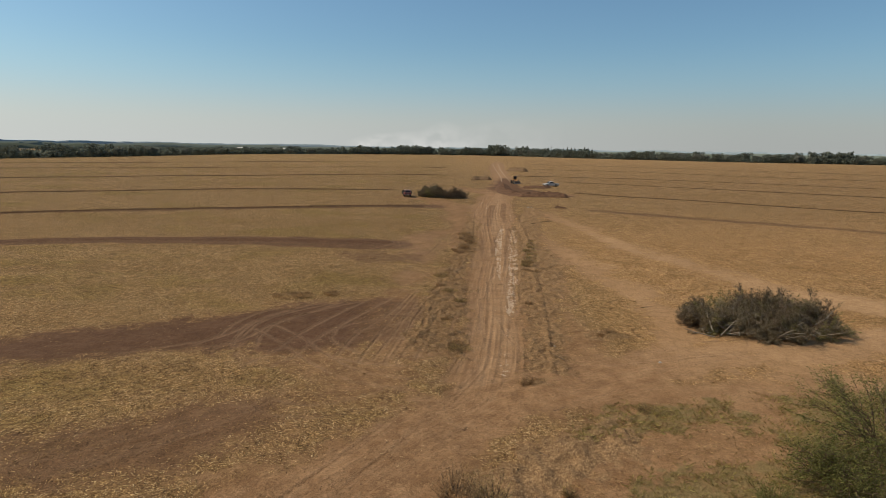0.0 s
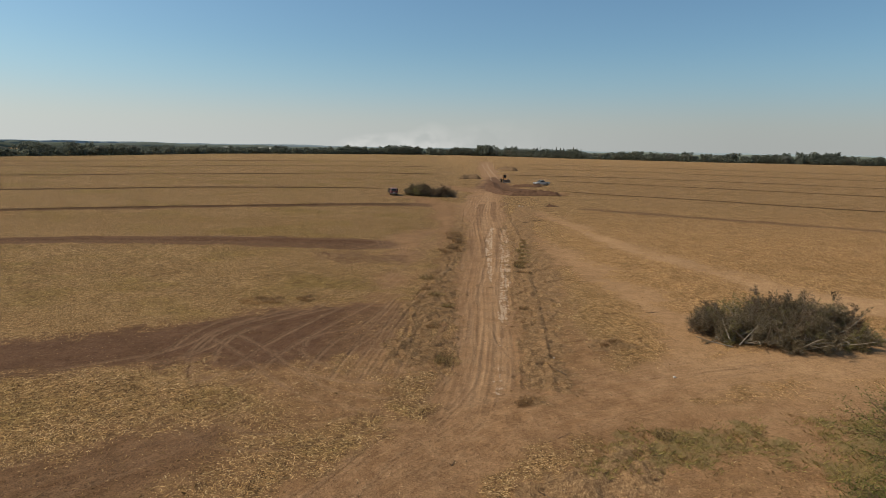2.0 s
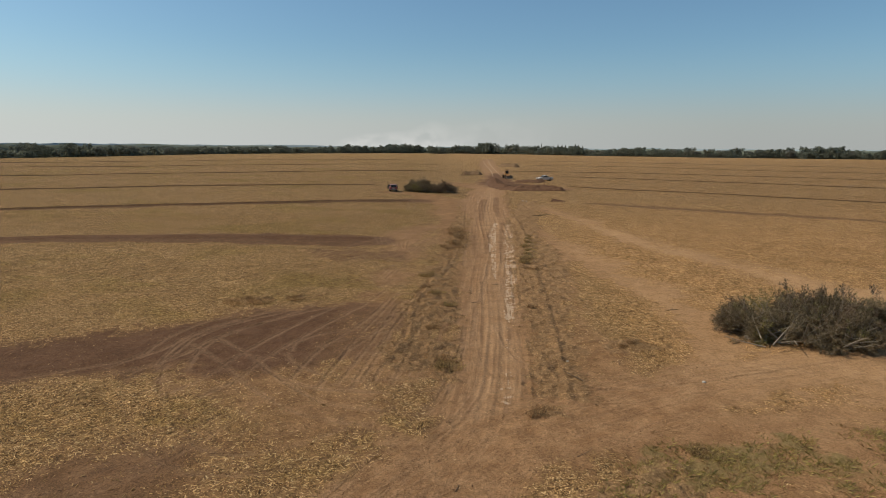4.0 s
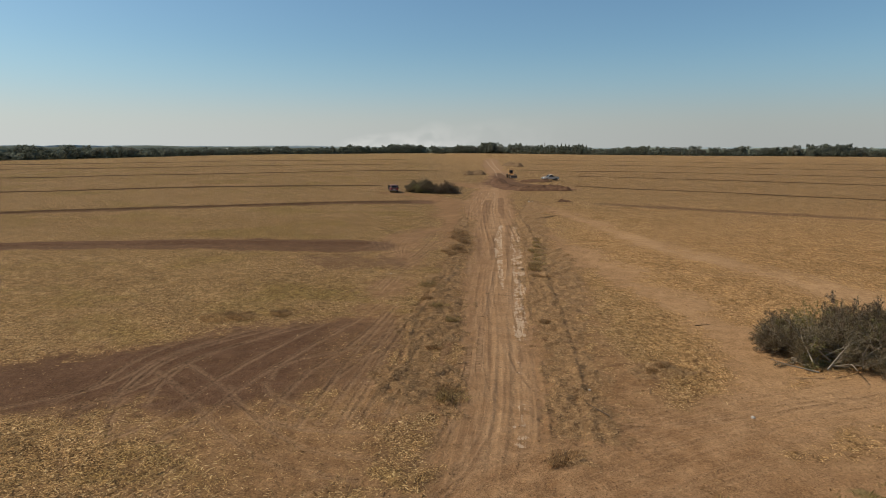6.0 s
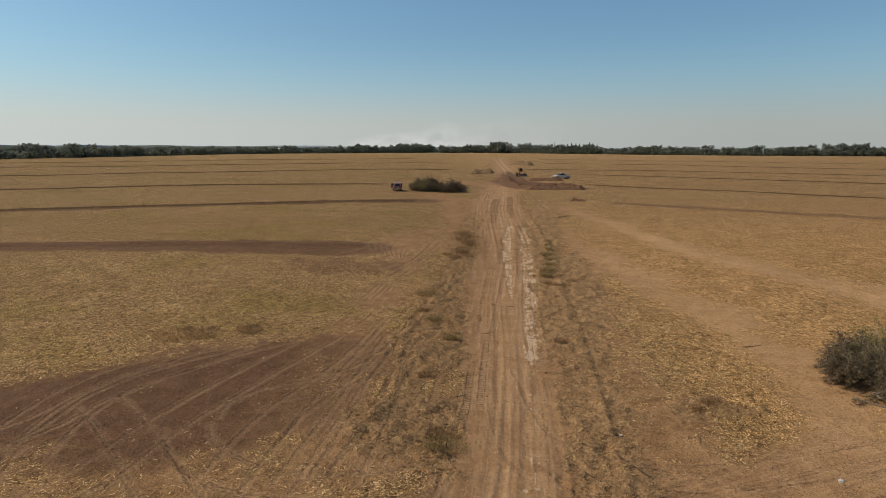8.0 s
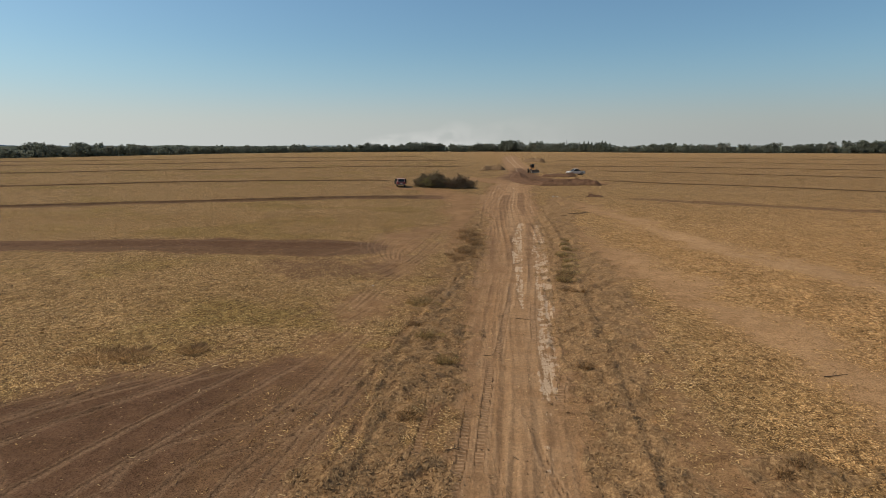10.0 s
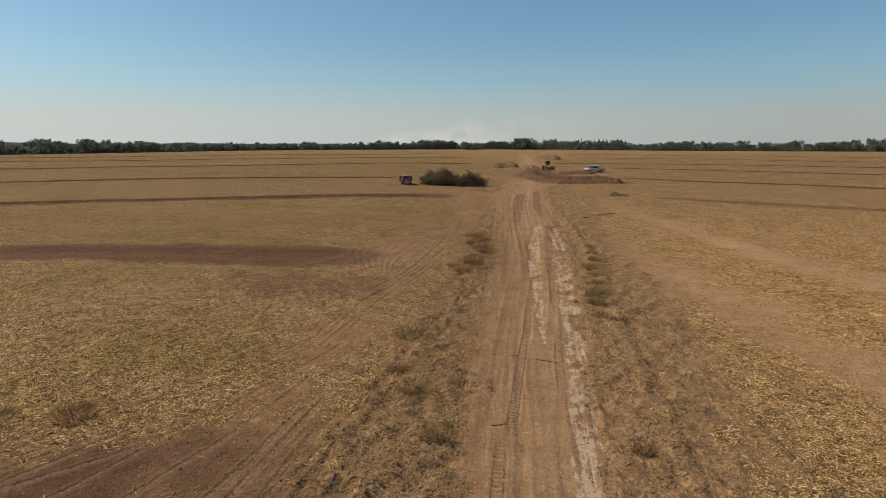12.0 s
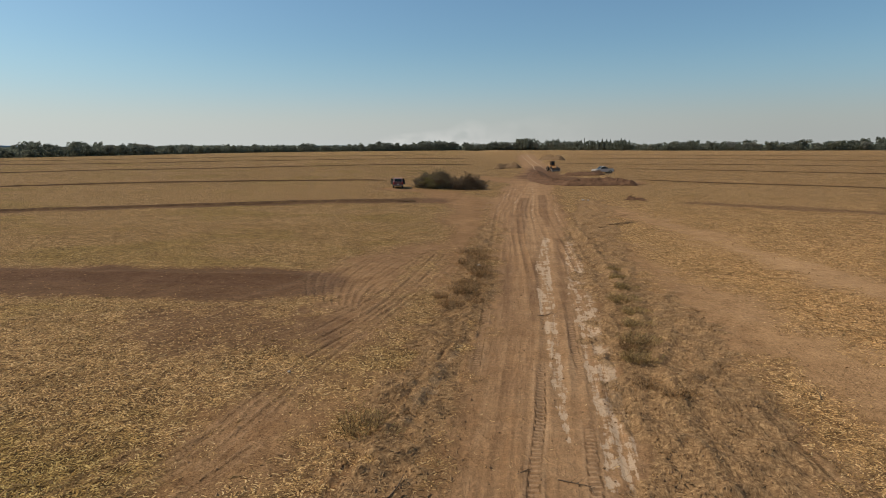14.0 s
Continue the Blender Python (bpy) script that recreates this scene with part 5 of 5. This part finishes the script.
    part("crown", mesh_of("crown", *leaves(np.concatenate(spots), 0.14, 0.045, r), M_TREE), parent=thing, label="thin feathery green leaves")
    return tagged(thing, label, "tree")


thorn_tree(22.8, 28.7, 4.6, 5.9, 41)
thorn_tree(18.9, 26.6, 2.0, 3.0, 43, "dense low green thorn bush beside a larger one")


def tuft(n, tall, wide, r, lean=1.6):
    """Blades of a grass tuft as narrow triangles folded into four corners."""
    a, q = r.uniform(0, 2 * np.pi, n), np.sqrt(r.random(n)) * wide * 0.5
    foot = np.stack([q * np.cos(a), q * np.sin(a), np.full(n, -0.03)], 1)
    h = tall * r.uniform(0.5, 1.1, n)
    tip = foot + np.stack([np.cos(a) * lean * h * r.random(n), np.sin(a) * lean * h * r.random(n), h], 1)
    side = np.stack([-np.sin(a), np.cos(a), 0 * a], 1) * (0.006 + 0.011 * r.random(n))[:, None]
    mid = foot * 0.45 + tip * 0.55 + [0, 0, 0.04]
    v = np.stack([foot - side, foot + side, mid + side, tip], 1)
    return v.reshape(-1, 3), np.arange(4 * n).reshape(n, 4)


def single_tuft(name, x, y, tall, wide, n, material, seed, label, category="weed", sticks=0):
    r = np.random.default_rng(seed)
    thing = new(name)
    thing.location = (x, y, height(x, y))
    part("foliage", mesh_of("foliage", *tuft(n, tall, wide, r), material), parent=thing)
    if sticks:
        for _ in range(sticks):
            v, f = tube(limb((*(r.normal(size=2) * wide * 0.2), -0.05), (*(r.normal(size=2) * 0.5), 1), tall * r.uniform(0.8, 1.4), r, 0.6, 5), np.linspace(0.02, 0.005, 5), 4)
            part("stem", mesh_of("stem", v, f, M_BARK), parent=thing)
    return tagged(thing, label, category)


def wispy_bush(name, x, y, tall, wide, stems, n, leaf, seed, label, fine=0.12):
    """A low bush of many thin crooked stems with narrow leaves."""
    r = np.random.default_rng(seed)
    thing = new(name)
    thing.location = (x, y, height(x, y))
    wood, spots, ways = [], [], []
    for _ in range(stems):
        a, q = r.uniform(0, 2 * np.pi), math.sqrt(r.random()) * wide * 0.4
        way = limb((q * math.cos(a), q * math.sin(a), -0.05), (math.cos(a) * 0.45, math.sin(a) * 0.45, 1), tall * r.uniform(0.5, 1.15), r, 0.7, 5)
        wood.append(tube(way, np.linspace(0.014, 0.004, 5), 3))
        k = r.integers(1, 5, n)
        spots.append(way[k] + r.normal(size=(n, 3)) * (fine, fine, fine * 0.7))
        ways.append(way[k] - way[k - 1])
    tagged(part("stem", mesh_of("stem", *gathered(wood), M_BARK), parent=thing), kind="stuff")
    part("foliage", mesh_of("foliage", *strands(np.concatenate(spots), np.concatenate(ways), 0.13, 0.03, r, 0.7), leaf), parent=thing)
    return tagged(thing, label, "bush")


wispy_bush("dry_bush", 0.7, 26.4, 1.15, 1.8, 70, 16, M_LITTER, 51, "dry grey-brown bush with bare stems")
wispy_bush("dry_bush", 2.4, 26.0, 1.0, 1.6, 60, 16, M_WEED, 50, "dry olive-brown bush with bare stems")
for n, (x, y, w) in enumerate([(-15.9, 60.1, 2.4), (-14.3, 60.4, 1.8), (-11.6, 61.4, 1.2)]):
    single_tuft("litter_heap", x, y, 0.3, 1.1 * w, 300, M_LITTER, 55 + n, "low heap of brown plant litter on the stubble", "plant litter", 10)
wispy_bush("weed", 6.2, 26.6, 0.55, 0.5, 16, 26, M_WEED, 52, "small dark green weed on bare soil", 0.06)
wispy_bush("green_bush", 15.3, 25.7, 1.0, 1.2, 50, 40, M_TREE, 53, "dense green bush beside the thorn tree", 0.1)
WEEDS = [
    (1.1, 47.2, 0.75, 1.3, 1), (0.9, 48.6, 0.55, 0.9, 0), (1.6, 61.2, 0.5, 0.9, 1), (10.7, 78.4, 0.8, 1.2, 1), (10.9, 80.0, 0.7, 1.1, 0), (6.2, 40.8, 0.5, 1.0, 0), (5.7, 40.3, 0.35, 0.8, 0),
    (14.4, 51.3, 0.45, 0.8, 0), (13.6, 50.7, 0.4, 0.7, 0), (-0.3, 67.0, 0.5, 1.1, 0), (0.4, 65.0, 0.5, 1.2, 1), (3.4, 92.4, 0.6, 1.8, 0), (3.9, 96.5, 0.6, 1.6, 0), (2.9, 89.8, 0.45, 1.6, 0), (12.8, 36.0, 0.5, 1.2, 1),
]
MORE_WEEDS = [
    (11.2, 74.5, 0.4, 1.0, 0), (8.7, 60.5, 0.4, 0.8, 0), (0.2, 55.0, 0.4, 0.8, 0), (-0.3, 71.8, 0.75, 1.7, 1), (3.0, 90.5, 0.6, 2.0, 0), (3.2, 98.4, 0.7, 2.0, 0), (3.3, 102.8, 0.8, 2.2, 0), (12.1, 87.4, 0.6, 1.5, 1), (11.2, 80.7, 0.7, 1.4, 1), (10.4, 75.9, 0.4, 0.9, 0),
    (13.9, 96.6, 0.4, 1.3, 1), (13.3, 93.4, 0.45, 1.2, 1), (12.9, 90.4, 0.4, 1.2, 1), (12.2, 85.2, 0.45, 1.2, 1), (11.8, 83.2, 0.5, 1.1, 1), (4.3, 100.6, 0.7, 1.5, 0), (3.9, 95.0, 0.6, 1.6, 0), (3.6, 88.2, 0.4, 1.6, 0), (2.2, 87.0, 0.3, 1.8, 0), (1.6, 89.0, 0.3, 1.4, 0),
]
for n, (x, y, h, w, green) in enumerate(WEEDS + MORE_WEEDS):
    wispy_bush("weed", x, y, 0.8 * h, 0.9 * w, 10 + int(22 * w), 14, M_WEED if green else M_LITTER, 160 + n, "low olive-green weed on the trampled margin" if green else "low dead brown weed on the trampled margin", 0.09)
    single_tuft("grass_tuft", x + 0.3, y + 0.2, 0.3 * h, 1.4 * w, 90 + int(80 * w), M_WEED if green else M_DRYGRASS, 60 + n, "green weed tuft on the trampled margin" if green else "dry brown grass tuft on the trampled margin", "grass tuft", 3)


def scattered(name, spots, tall, wide, n, material, seed, label, category):
    """Many tufts in one mesh."""
    r = np.random.default_rng(seed)
    z = survey(spots[:, 0], spots[:, 1])["z"]
    made = []
    for (x, y), h in zip(spots, z):
        v, f = tuft(n, tall * r.uniform(0.5, 1.2), wide * r.uniform(0.6, 1.3), r, 2.2)
        made.append((v + [x, y, h], f))
    return tagged(new(name, mesh_of(name, *gathered(made), material)), label, category, kind="stuff")


def chosen(key, x0, x1, y0, y1, n, seed, least=0.35):
    """Random places where the ground has the given cover."""
    r = np.random.default_rng(seed)
    x, y = r.uniform(x0, x1, n), r.uniform(y0, y1, n)
    keep = survey(x, y, False)[key] > least + 0.5 * r.random(n)
    return np.stack([x[keep], y[keep]], 1)


scattered("grass", chosen("green", 4, 34, 20, 44, 3600, 71, 0.3), 0.2, 0.5, 14, M_GRASS, 72, "short yellow-green grass on dry soil", "grass")
scattered("dry_grass", np.concatenate([chosen("worn", -4, 18, 38, 120, 1000, 73, 0.35), chosen("green", 4, 34, 20, 44, 1500, 74, 0.15)]), 0.16, 0.45, 12, M_DRYGRASS, 75, "dry brown grass and weeds beside the track", "grass")


def straw_litter(name, seed, n, y0, y1, key, material, longest, tilted):
    """Loose straw and husks lying on the ground."""
    r = np.random.default_rng(seed)
    y = y0 + (y1 - y0) * r.random(n) ** 1.5
    reach = 30 + 0.75 * (y - y0) if key == "straw" else 12 + 0 * y
    x = 2 + reach * r.uniform(-1, 1, n)
    s = survey(x, y)
    fade = np.clip((y1 - y) / 40, 0, 1) * np.clip((y - y0) / 7, 0, 1) * np.clip((reach - np.abs(x - 2)) / 8, 0, 1)
    keep = fade * (0.006 + s[key]) * (0.55 + 0.6 * vnoise(x, y, 1.7, 4)) > r.random(n) * 0.95 + 0.03
    x, y, z = x[keep], y[keep], s["z"][keep]
    m = len(x)
    a, tilt = r.uniform(0, np.pi, m), r.normal(0, tilted, m)
    ln, wd = longest * r.uniform(0.25, 1.0, m), r.uniform(0.06, 0.19, m) * longest
    d = np.stack([np.cos(a) * np.cos(tilt), np.sin(a) * np.cos(tilt), np.sin(tilt)], 1) * ln[:, None] * 0.5
    w = np.stack([-np.sin(a), np.cos(a), r.normal(0, 0.5, m)], 1) * wd[:, None] * 0.5
    c = np.stack([x, y, z + 0.012 + 0.8 * np.abs(d[:, 2])], 1)
    v = np.stack([c - d - w, c - d + w, c + d + w, c + d - w], 1).reshape(-1, 3)
    return mesh_of(name, v, np.arange(4 * m).reshape(m, 4), material)


tagged(new("straw_litter", straw_litter("straw_litter", 81, 420000, 14, 150, "straw", M_STRAW, 0.24, 0.3)), "loose pale straw and husks strewn over the stubble", "straw", kind="stuff")
tagged(new("weed_litter", straw_litter("weed_litter", 82, 125000, 38, 125, "worn", M_DRYGRASS, 0.22, 0.25)), "trampled dry stalks and weeds beside the track", "dry weeds", kind="stuff")


def clods(seed, n):
    """Broken lumps of soil along the track and its margins."""
    r = np.random.default_rng(seed)
    x, y = r.uniform(-8, 20, n), r.uniform(26, 112, n)
    s = survey(x, y)
    keep = (0.10 * s["bare"] + 0.6 * s["worn"] + 0.12 * s["dark"]) > r.random(n)
    x, y, z = x[keep], y[keep], s["z"][keep]
    ball = np.array([(1, 0, 0), (-1, 0, 0), (0, 1, 0), (0, -1, 0), (0, 0, 1), (0, 0, -1)], float)
    faces = np.array([(0, 2, 4), (2, 1, 4), (1, 3, 4), (3, 0, 4), (2, 0, 5), (1, 2, 5), (3, 1, 5), (0, 3, 5)])
    m = len(x)
    size = r.uniform(0.015, 0.055, m)
    v = ball[None] * size[:, None, None] * r.uniform(0.6, 1.3, (m, 6, 3)) + np.stack([x, y, z + 0.2 * size], 1)[:, None]
    f = faces[None] + 6 * np.arange(m)[:, None, None]
    return mesh_of("clods", v.reshape(-1, 3), f.reshape(-1, 3), M_CLOD)


tagged(new("clods", clods(85, 26000)), "brown clods and crumbs of soil on the track", "soil clods", kind="stuff")


def stick(x, y, turn, long, thick, seed, forks, label):
    """A crooked dead branch lying on the ground."""
    r = np.random.default_rng(seed)
    z = height(x, y)
    way = limb((-long / 2, 0, thick), (1, 0, 0.03), long, r, 0.5, 7)
    way[:, 2] = np.abs(way[:, 2]) * 0.4 + thick * 0.8
    made = [tube(way, np.linspace(thick, thick * 0.4, 7), 6)]
    for _ in range(forks):
        b = limb(way[r.integers(2, 6)], (r.uniform(0.2, 1), r.normal() * 0.8, 0.35), long * r.uniform(0.2, 0.45), r, 0.5, 4)
        made.append(tube(b, np.linspace(thick * 0.5, thick * 0.2, 4), 4))
    ob = new("stick", mesh_of("stick", *gathered(made), M_BARK, True))
    ob.matrix_basis = pose(x, y, z, 0, 0, turn)
    return tagged(ob, label, "stick")


STICKS = [(9.0, 45.6, 120, 1.7, 0.035, 3), (5.5, 30.8, 125, 1.3, 0.03, 1), (6.6, 69.1, -12, 1.1, 0.02, 3), (1.4, 68.3, 70, 1.2, 0.03, 2), (5.1, 69.6, 40, 0.6, 0.02, 2), (7.6, 85.7, 8, 1.0, 0.03, 2), (16.5, 74.5, 60, 0.9, 0.025, 2), (3.0, 57.2, 100, 0.7, 0.02, 2), (2.2, 52.6, 20, 0.6, 0.02, 2), (4.5, 52.0, 140, 0.5, 0.02, 1), (7.4, 36.2, 30, 0.8, 0.02, 2), (20.2, 59.0, 15, 1.2, 0.03, 2), (1.5, 33.5, 60, 0.6, 0.02, 1), (12.5, 47.8, 75, 0.7, 0.02, 2), (4.0, 62.5, 15, 0.6, 0.02, 2)]
for n, (x, y, turn, long, thick, forks) in enumerate(STICKS):
    stick(x, y, turn, long, thick, 90 + n, forks, "crooked dead brown stick lying on bare soil")
for n, (x, y, turn) in enumerate([(17.2, 115.5, 20), (18.4, 116.2, 12), (19.2, 117.0, 28), (20.3, 117.6, 15)]):
    stick(x, y, turn, 1.6, 0.05, 120 + n, 2, "uprooted dark trunk lying on the field")


def stone(x, y, size, seed):
    bm = bmesh.new()
    bmesh.ops.create_icosphere(bm, subdivisions=2, radius=size)
    r = random.Random(seed)
    for v in bm.verts:
        v.co *= r.uniform(0.8, 1.15)
        v.co.z *= 0.6
    ob = part("stone", bm, M_STONE)
    ob.location = (x, y, height(x, y) + size * 0.3)
    return tagged(ob, "pale stone lying on bare soil", "stone")


stone(16.6, 44.5, 0.12, 1), stone(19.4, 141.5, 0.24, 2), stone(20.2, 141.8, 0.16, 3), stone(9.3, 48.6, 0.09, 4), stone(4.0, 97.5, 0.16, 5), stone(-4.2, 76.5, 0.07, 6)


# ---- vehicles ----
def slab(profile, half, name=""):
    """A side outline (y, z) drawn out across x, with bevelled edges."""
    bm = bmesh.new()
    for s in (-1, 1):
        bm.faces.new([bm.verts.new((s * half, y, z)) for y, z in (profile if s > 0 else profile[::-1])])
    bm.verts.ensure_lookup_table()
    n = len(profile)
    left, right = bm.verts[:n], bm.verts[n:]
    left = left[::-1]
    for i in range(n):
        j = (i + 1) % n
        bm.faces.new((left[i], left[j], right[j], right[i]))
    bmesh.ops.recalc_face_normals(bm, faces=bm.faces)
    return bm


def rounded(bm, width=0.04, segments=2):
    bmesh.ops.bevel(bm, geom=bm.edges[:], offset=width, segments=segments, affect="EDGES", profile=0.6)
    return bm


def block(sx, sy, sz, bevel=0.03):
    bm = bmesh.new()
    bmesh.ops.create_cube(bm, size=1.0)
    bmesh.ops.scale(bm, vec=(sx, sy, sz), verts=bm.verts)
    return rounded(bm, min(bevel, 0.3 * min(sx, sy, sz))) if bevel else bm


def drum(radius, wide, hole=0.0, sides=24, grip=0.0):
    """A wheel-like ring or disc on the x axis; grip: the lugs' height."""
    bm = bmesh.new()
    rings = [(-wide / 2, hole), (-wide / 2, radius * 0.93), (-wide * 0.36, radius), (wide * 0.36, radius), (wide / 2, radius * 0.93), (wide / 2, hole)]
    rows = []
    for k in range(sides):
        a = 2 * math.pi * k / sides
        up = grip if k % 2 else 0.0
        rows.append([bm.verts.new((x, (q + (up if q > radius * 0.97 else 0)) * math.cos(a), (q + (up if q > radius * 0.97 else 0)) * math.sin(a))) for x, q in rings])
    for k in range(sides):
        a, b = rows[k], rows[(k + 1) % sides]
        for i in range(len(rings) - (0 if hole else 1)):
            j = (i + 1) % len(rings)
            bm.faces.new((a[i], a[j], b[j], b[i]))
    bmesh.ops.remove_doubles(bm, verts=bm.verts, dist=1e-5)
    bmesh.ops.recalc_face_normals(bm, faces=bm.faces)
    return bm


def placed(ob, x, y, z, rx=0, ry=0, rz=0):
    ob.matrix_basis = pose(x, y, z, rx, ry, rz)
    return ob


def wheel(parent, x, y, radius, wide, rim, grip=0.0):
    w = placed(part("wheel", drum(radius * 0.2, wide * 0.7), M_STEEL, parent), x, y, radius)
    part("tyre", drum(radius, wide, radius * 0.6, 28, grip), M_TYRE, w)
    part("rim", drum(radius * 0.62, wide * 0.6, radius * 0.15, 20), rim, w)
    return w


def pickup(name, paint, label, doors_open, wagon):
    """A vehicle 5.1 m long that faces -y, on the ground at its origin."""
    thing = new(name)
    lower = [(-2.5, 0.42), (-2.55, 0.75), (-2.4, 1.0), (-1.15, 1.12), (2.5, 1.1), (2.55, 0.55), (2.4, 0.4)]
    part("body", rounded(slab(lower, 0.9), 0.07, 3), paint, thing)
    back = 2.35 if wagon else 0.75
    cab = [(-1.2, 1.08), (-0.5, 1.72), (back - 0.25, 1.76), (back, 1.1)]
    part("cab", rounded(slab(cab, 0.78), 0.07, 3), M_SILVER if wagon else paint, thing)
    part("windscreen", slab([(-1.19, 1.14), (-0.52, 1.69), (-0.55, 1.69), (-1.24, 1.14)], 0.69), M_GLASS, thing)
    part("rear_window", slab([(back + 0.03, 1.16), (back - 0.2, 1.68), (back - 0.16, 1.68), (back + 0.06, 1.16)], 0.62), M_GLASS, thing)
    for s in (-1, 1):
        w = part("side_window", slab([(-0.98, 1.15), (-0.5, 1.64), (back - 0.32, 1.66), (back - 0.14, 1.15)], 0.01), M_GLASS, thing)
        placed(w, s * 0.79, 0, 0)
        placed(part("tail_lamp", block(0.16, 0.05, 0.34), M_LAMP_RED, thing), s * 0.78, 2.54, 0.9)
        placed(part("headlamp", block(0.32, 0.05, 0.18), M_LAMP, thing), s * 0.66, -2.5, 0.84)
        placed(part("mirror", block(0.2, 0.08, 0.16), M_BLACK, thing), s * 1.0, -0.85, 1.18)
        for y in (-1.55, 1.55):
            wheel(thing, s * 0.8, y, 0.37, 0.25, M_STEEL)
            placed(part("wheel_arch", drum(0.46, 0.06, 0.39, 20), M_BLACK, thing), s * 0.885, y, 0.4)
        if doors_open:
            d = placed(part("door", block(0.07, 0.8, 0.7, 0.03), M_BLACK, thing, "dark open front door"), s * 1.05, -0.75, 0.86, 0, 0, s * 42)
            placed(part("door_window", block(0.03, 0.6, 0.36, 0.01), M_GLASS, d), 0, 0.05, 0.52)
        placed(part("door_handle", block(0.03, 0.16, 0.03, 0.01), M_BLACK, thing), s * 0.905, 0.15, 0.98)
    if not wagon:
        placed(part("load_bed", block(1.5, 1.55, 0.06), M_BLACK, thing, "dark liner of the load bed"), 0, 1.65, 1.12)
        placed(part("roll_bar", block(1.4, 0.07, 0.3), M_BLACK, thing), 0, 0.95, 1.3)
    placed(part("front_bumper", block(1.76, 0.16, 0.22), M_BLACK, thing), 0, -2.55, 0.52)
    placed(part("rear_bumper", block(1.76, 0.16, 0.2), M_STEEL, thing), 0, 2.58, 0.52)
    placed(part("grille", block(0.8, 0.05, 0.22), M_BLACK, thing), 0, -2.53, 0.84)
    placed(part("number_plate", block(0.44, 0.02, 0.14, 0.005), M_WHITE, thing), 0, 2.67, 0.72)
    return tagged(thing, label, "car")


red = pickup("car", M_RED, "dusty dark red car parked on stubble, front doors open", True, True)
red.matrix_basis = pose(-10.2, 163.5, float(land(np.array(-10.2), np.array(163.5))) + 0.05, 0, 0, 188)
white = pickup("pickup", M_WHITE, "white pickup with a dark load bed parked behind a soil heap", False, False)
white.matrix_basis = pose(35.2, 204.5, float(land(np.array(35.2), np.array(204.5))) + 0.05, 0, 0, -75)


def loader():
    """A wheel loader with a cab, that faces -y with its bucket down."""
    t = new("wheel_loader")
    part("rear_body", rounded(slab([(0.4, 0.7), (0.4, 1.7), (2.6, 1.75), (2.9, 1.4), (2.9, 0.75)], 0.72), 0.08), M_YELLOW, t)
    part("front_frame", rounded(slab([(-1.6, 0.6), (-1.6, 1.2), (-0.4, 1.55), (0.4, 1.3), (0.4, 0.65)], 0.5), 0.06), M_YELLOW, t)
    cab = placed(part("cab", block(1.25, 1.2, 0.25, 0.05), M_YELLOW, t), 0, 0.75, 1.75)
    placed(part("roof", block(1.4, 1.45, 0.14, 0.05), M_YELLOW, cab), 0, 0, 1.35)
    placed(part("cab_glass", block(1.14, 1.1, 1.15, 0.03), M_GLASS, cab), 0, 0, 0.7)
    for sx in (-1, 1):
        for sy in (-1, 1):
            placed(part("post", block(0.14, 0.14, 1.25, 0.02), M_YELLOW, cab), sx * 0.58, sy * 0.56, 0.7)
        for y in (-1.0, 1.9):
            wheel(t, sx * 1.05, y, 0.72, 0.5, M_YELLOW, 0.05)
        arm = slab([(-2.5, 0.4), (-2.55, 0.6), (-1.2, 1.5), (-0.3, 1.65), (-0.3, 1.35), (-1.2, 1.2)], 0.09)
        placed(part("lift_arm", rounded(arm, 0.02), M_YELLOW, t), sx * 0.42, 0, 0)
        placed(part("work_lamp", block(0.18, 0.1, 0.14, 0.02), M_LAMP, t), sx * 0.5, 0.0, 3.02)
    curve = [(-2.4, 0.12), (-3.3, 0.08), (-3.3, 0.14), (-2.6, 0.25), (-2.45, 0.6), (-2.7, 1.1), (-2.62, 1.12), (-2.35, 0.65)]
    bucket = part("bucket", slab(curve, 1.3), M_STEEL, t, "worn steel bucket")
    for sx in (-1, 1):
        placed(part("bucket_side", slab([(-3.25, 0.1), (-2.4, 0.12), (-2.4, 0.6), (-2.66, 1.1)], 0.03), M_STEEL, bucket), sx * 1.29, 0, 0)
    placed(part("exhaust", drum(0.06, 0.7, 0.03, 12), M_BLACK, t), 0.4, 2.0, 2.05, 0, 90, 0)
    placed(part("grille", block(1.0, 0.05, 0.6, 0.02), M_BLACK, t), 0, 2.9, 1.2)
    return tagged(t, "yellow wheel loader with a dark cab working on the dug track", "wheel loader")


machine = loader()
machine.matrix_basis = pose(25.0, 219.5, float(land(np.array(25.0), np.array(219.5))), 0, 0, 12) @ Matrix.Scale(0.86, 4)
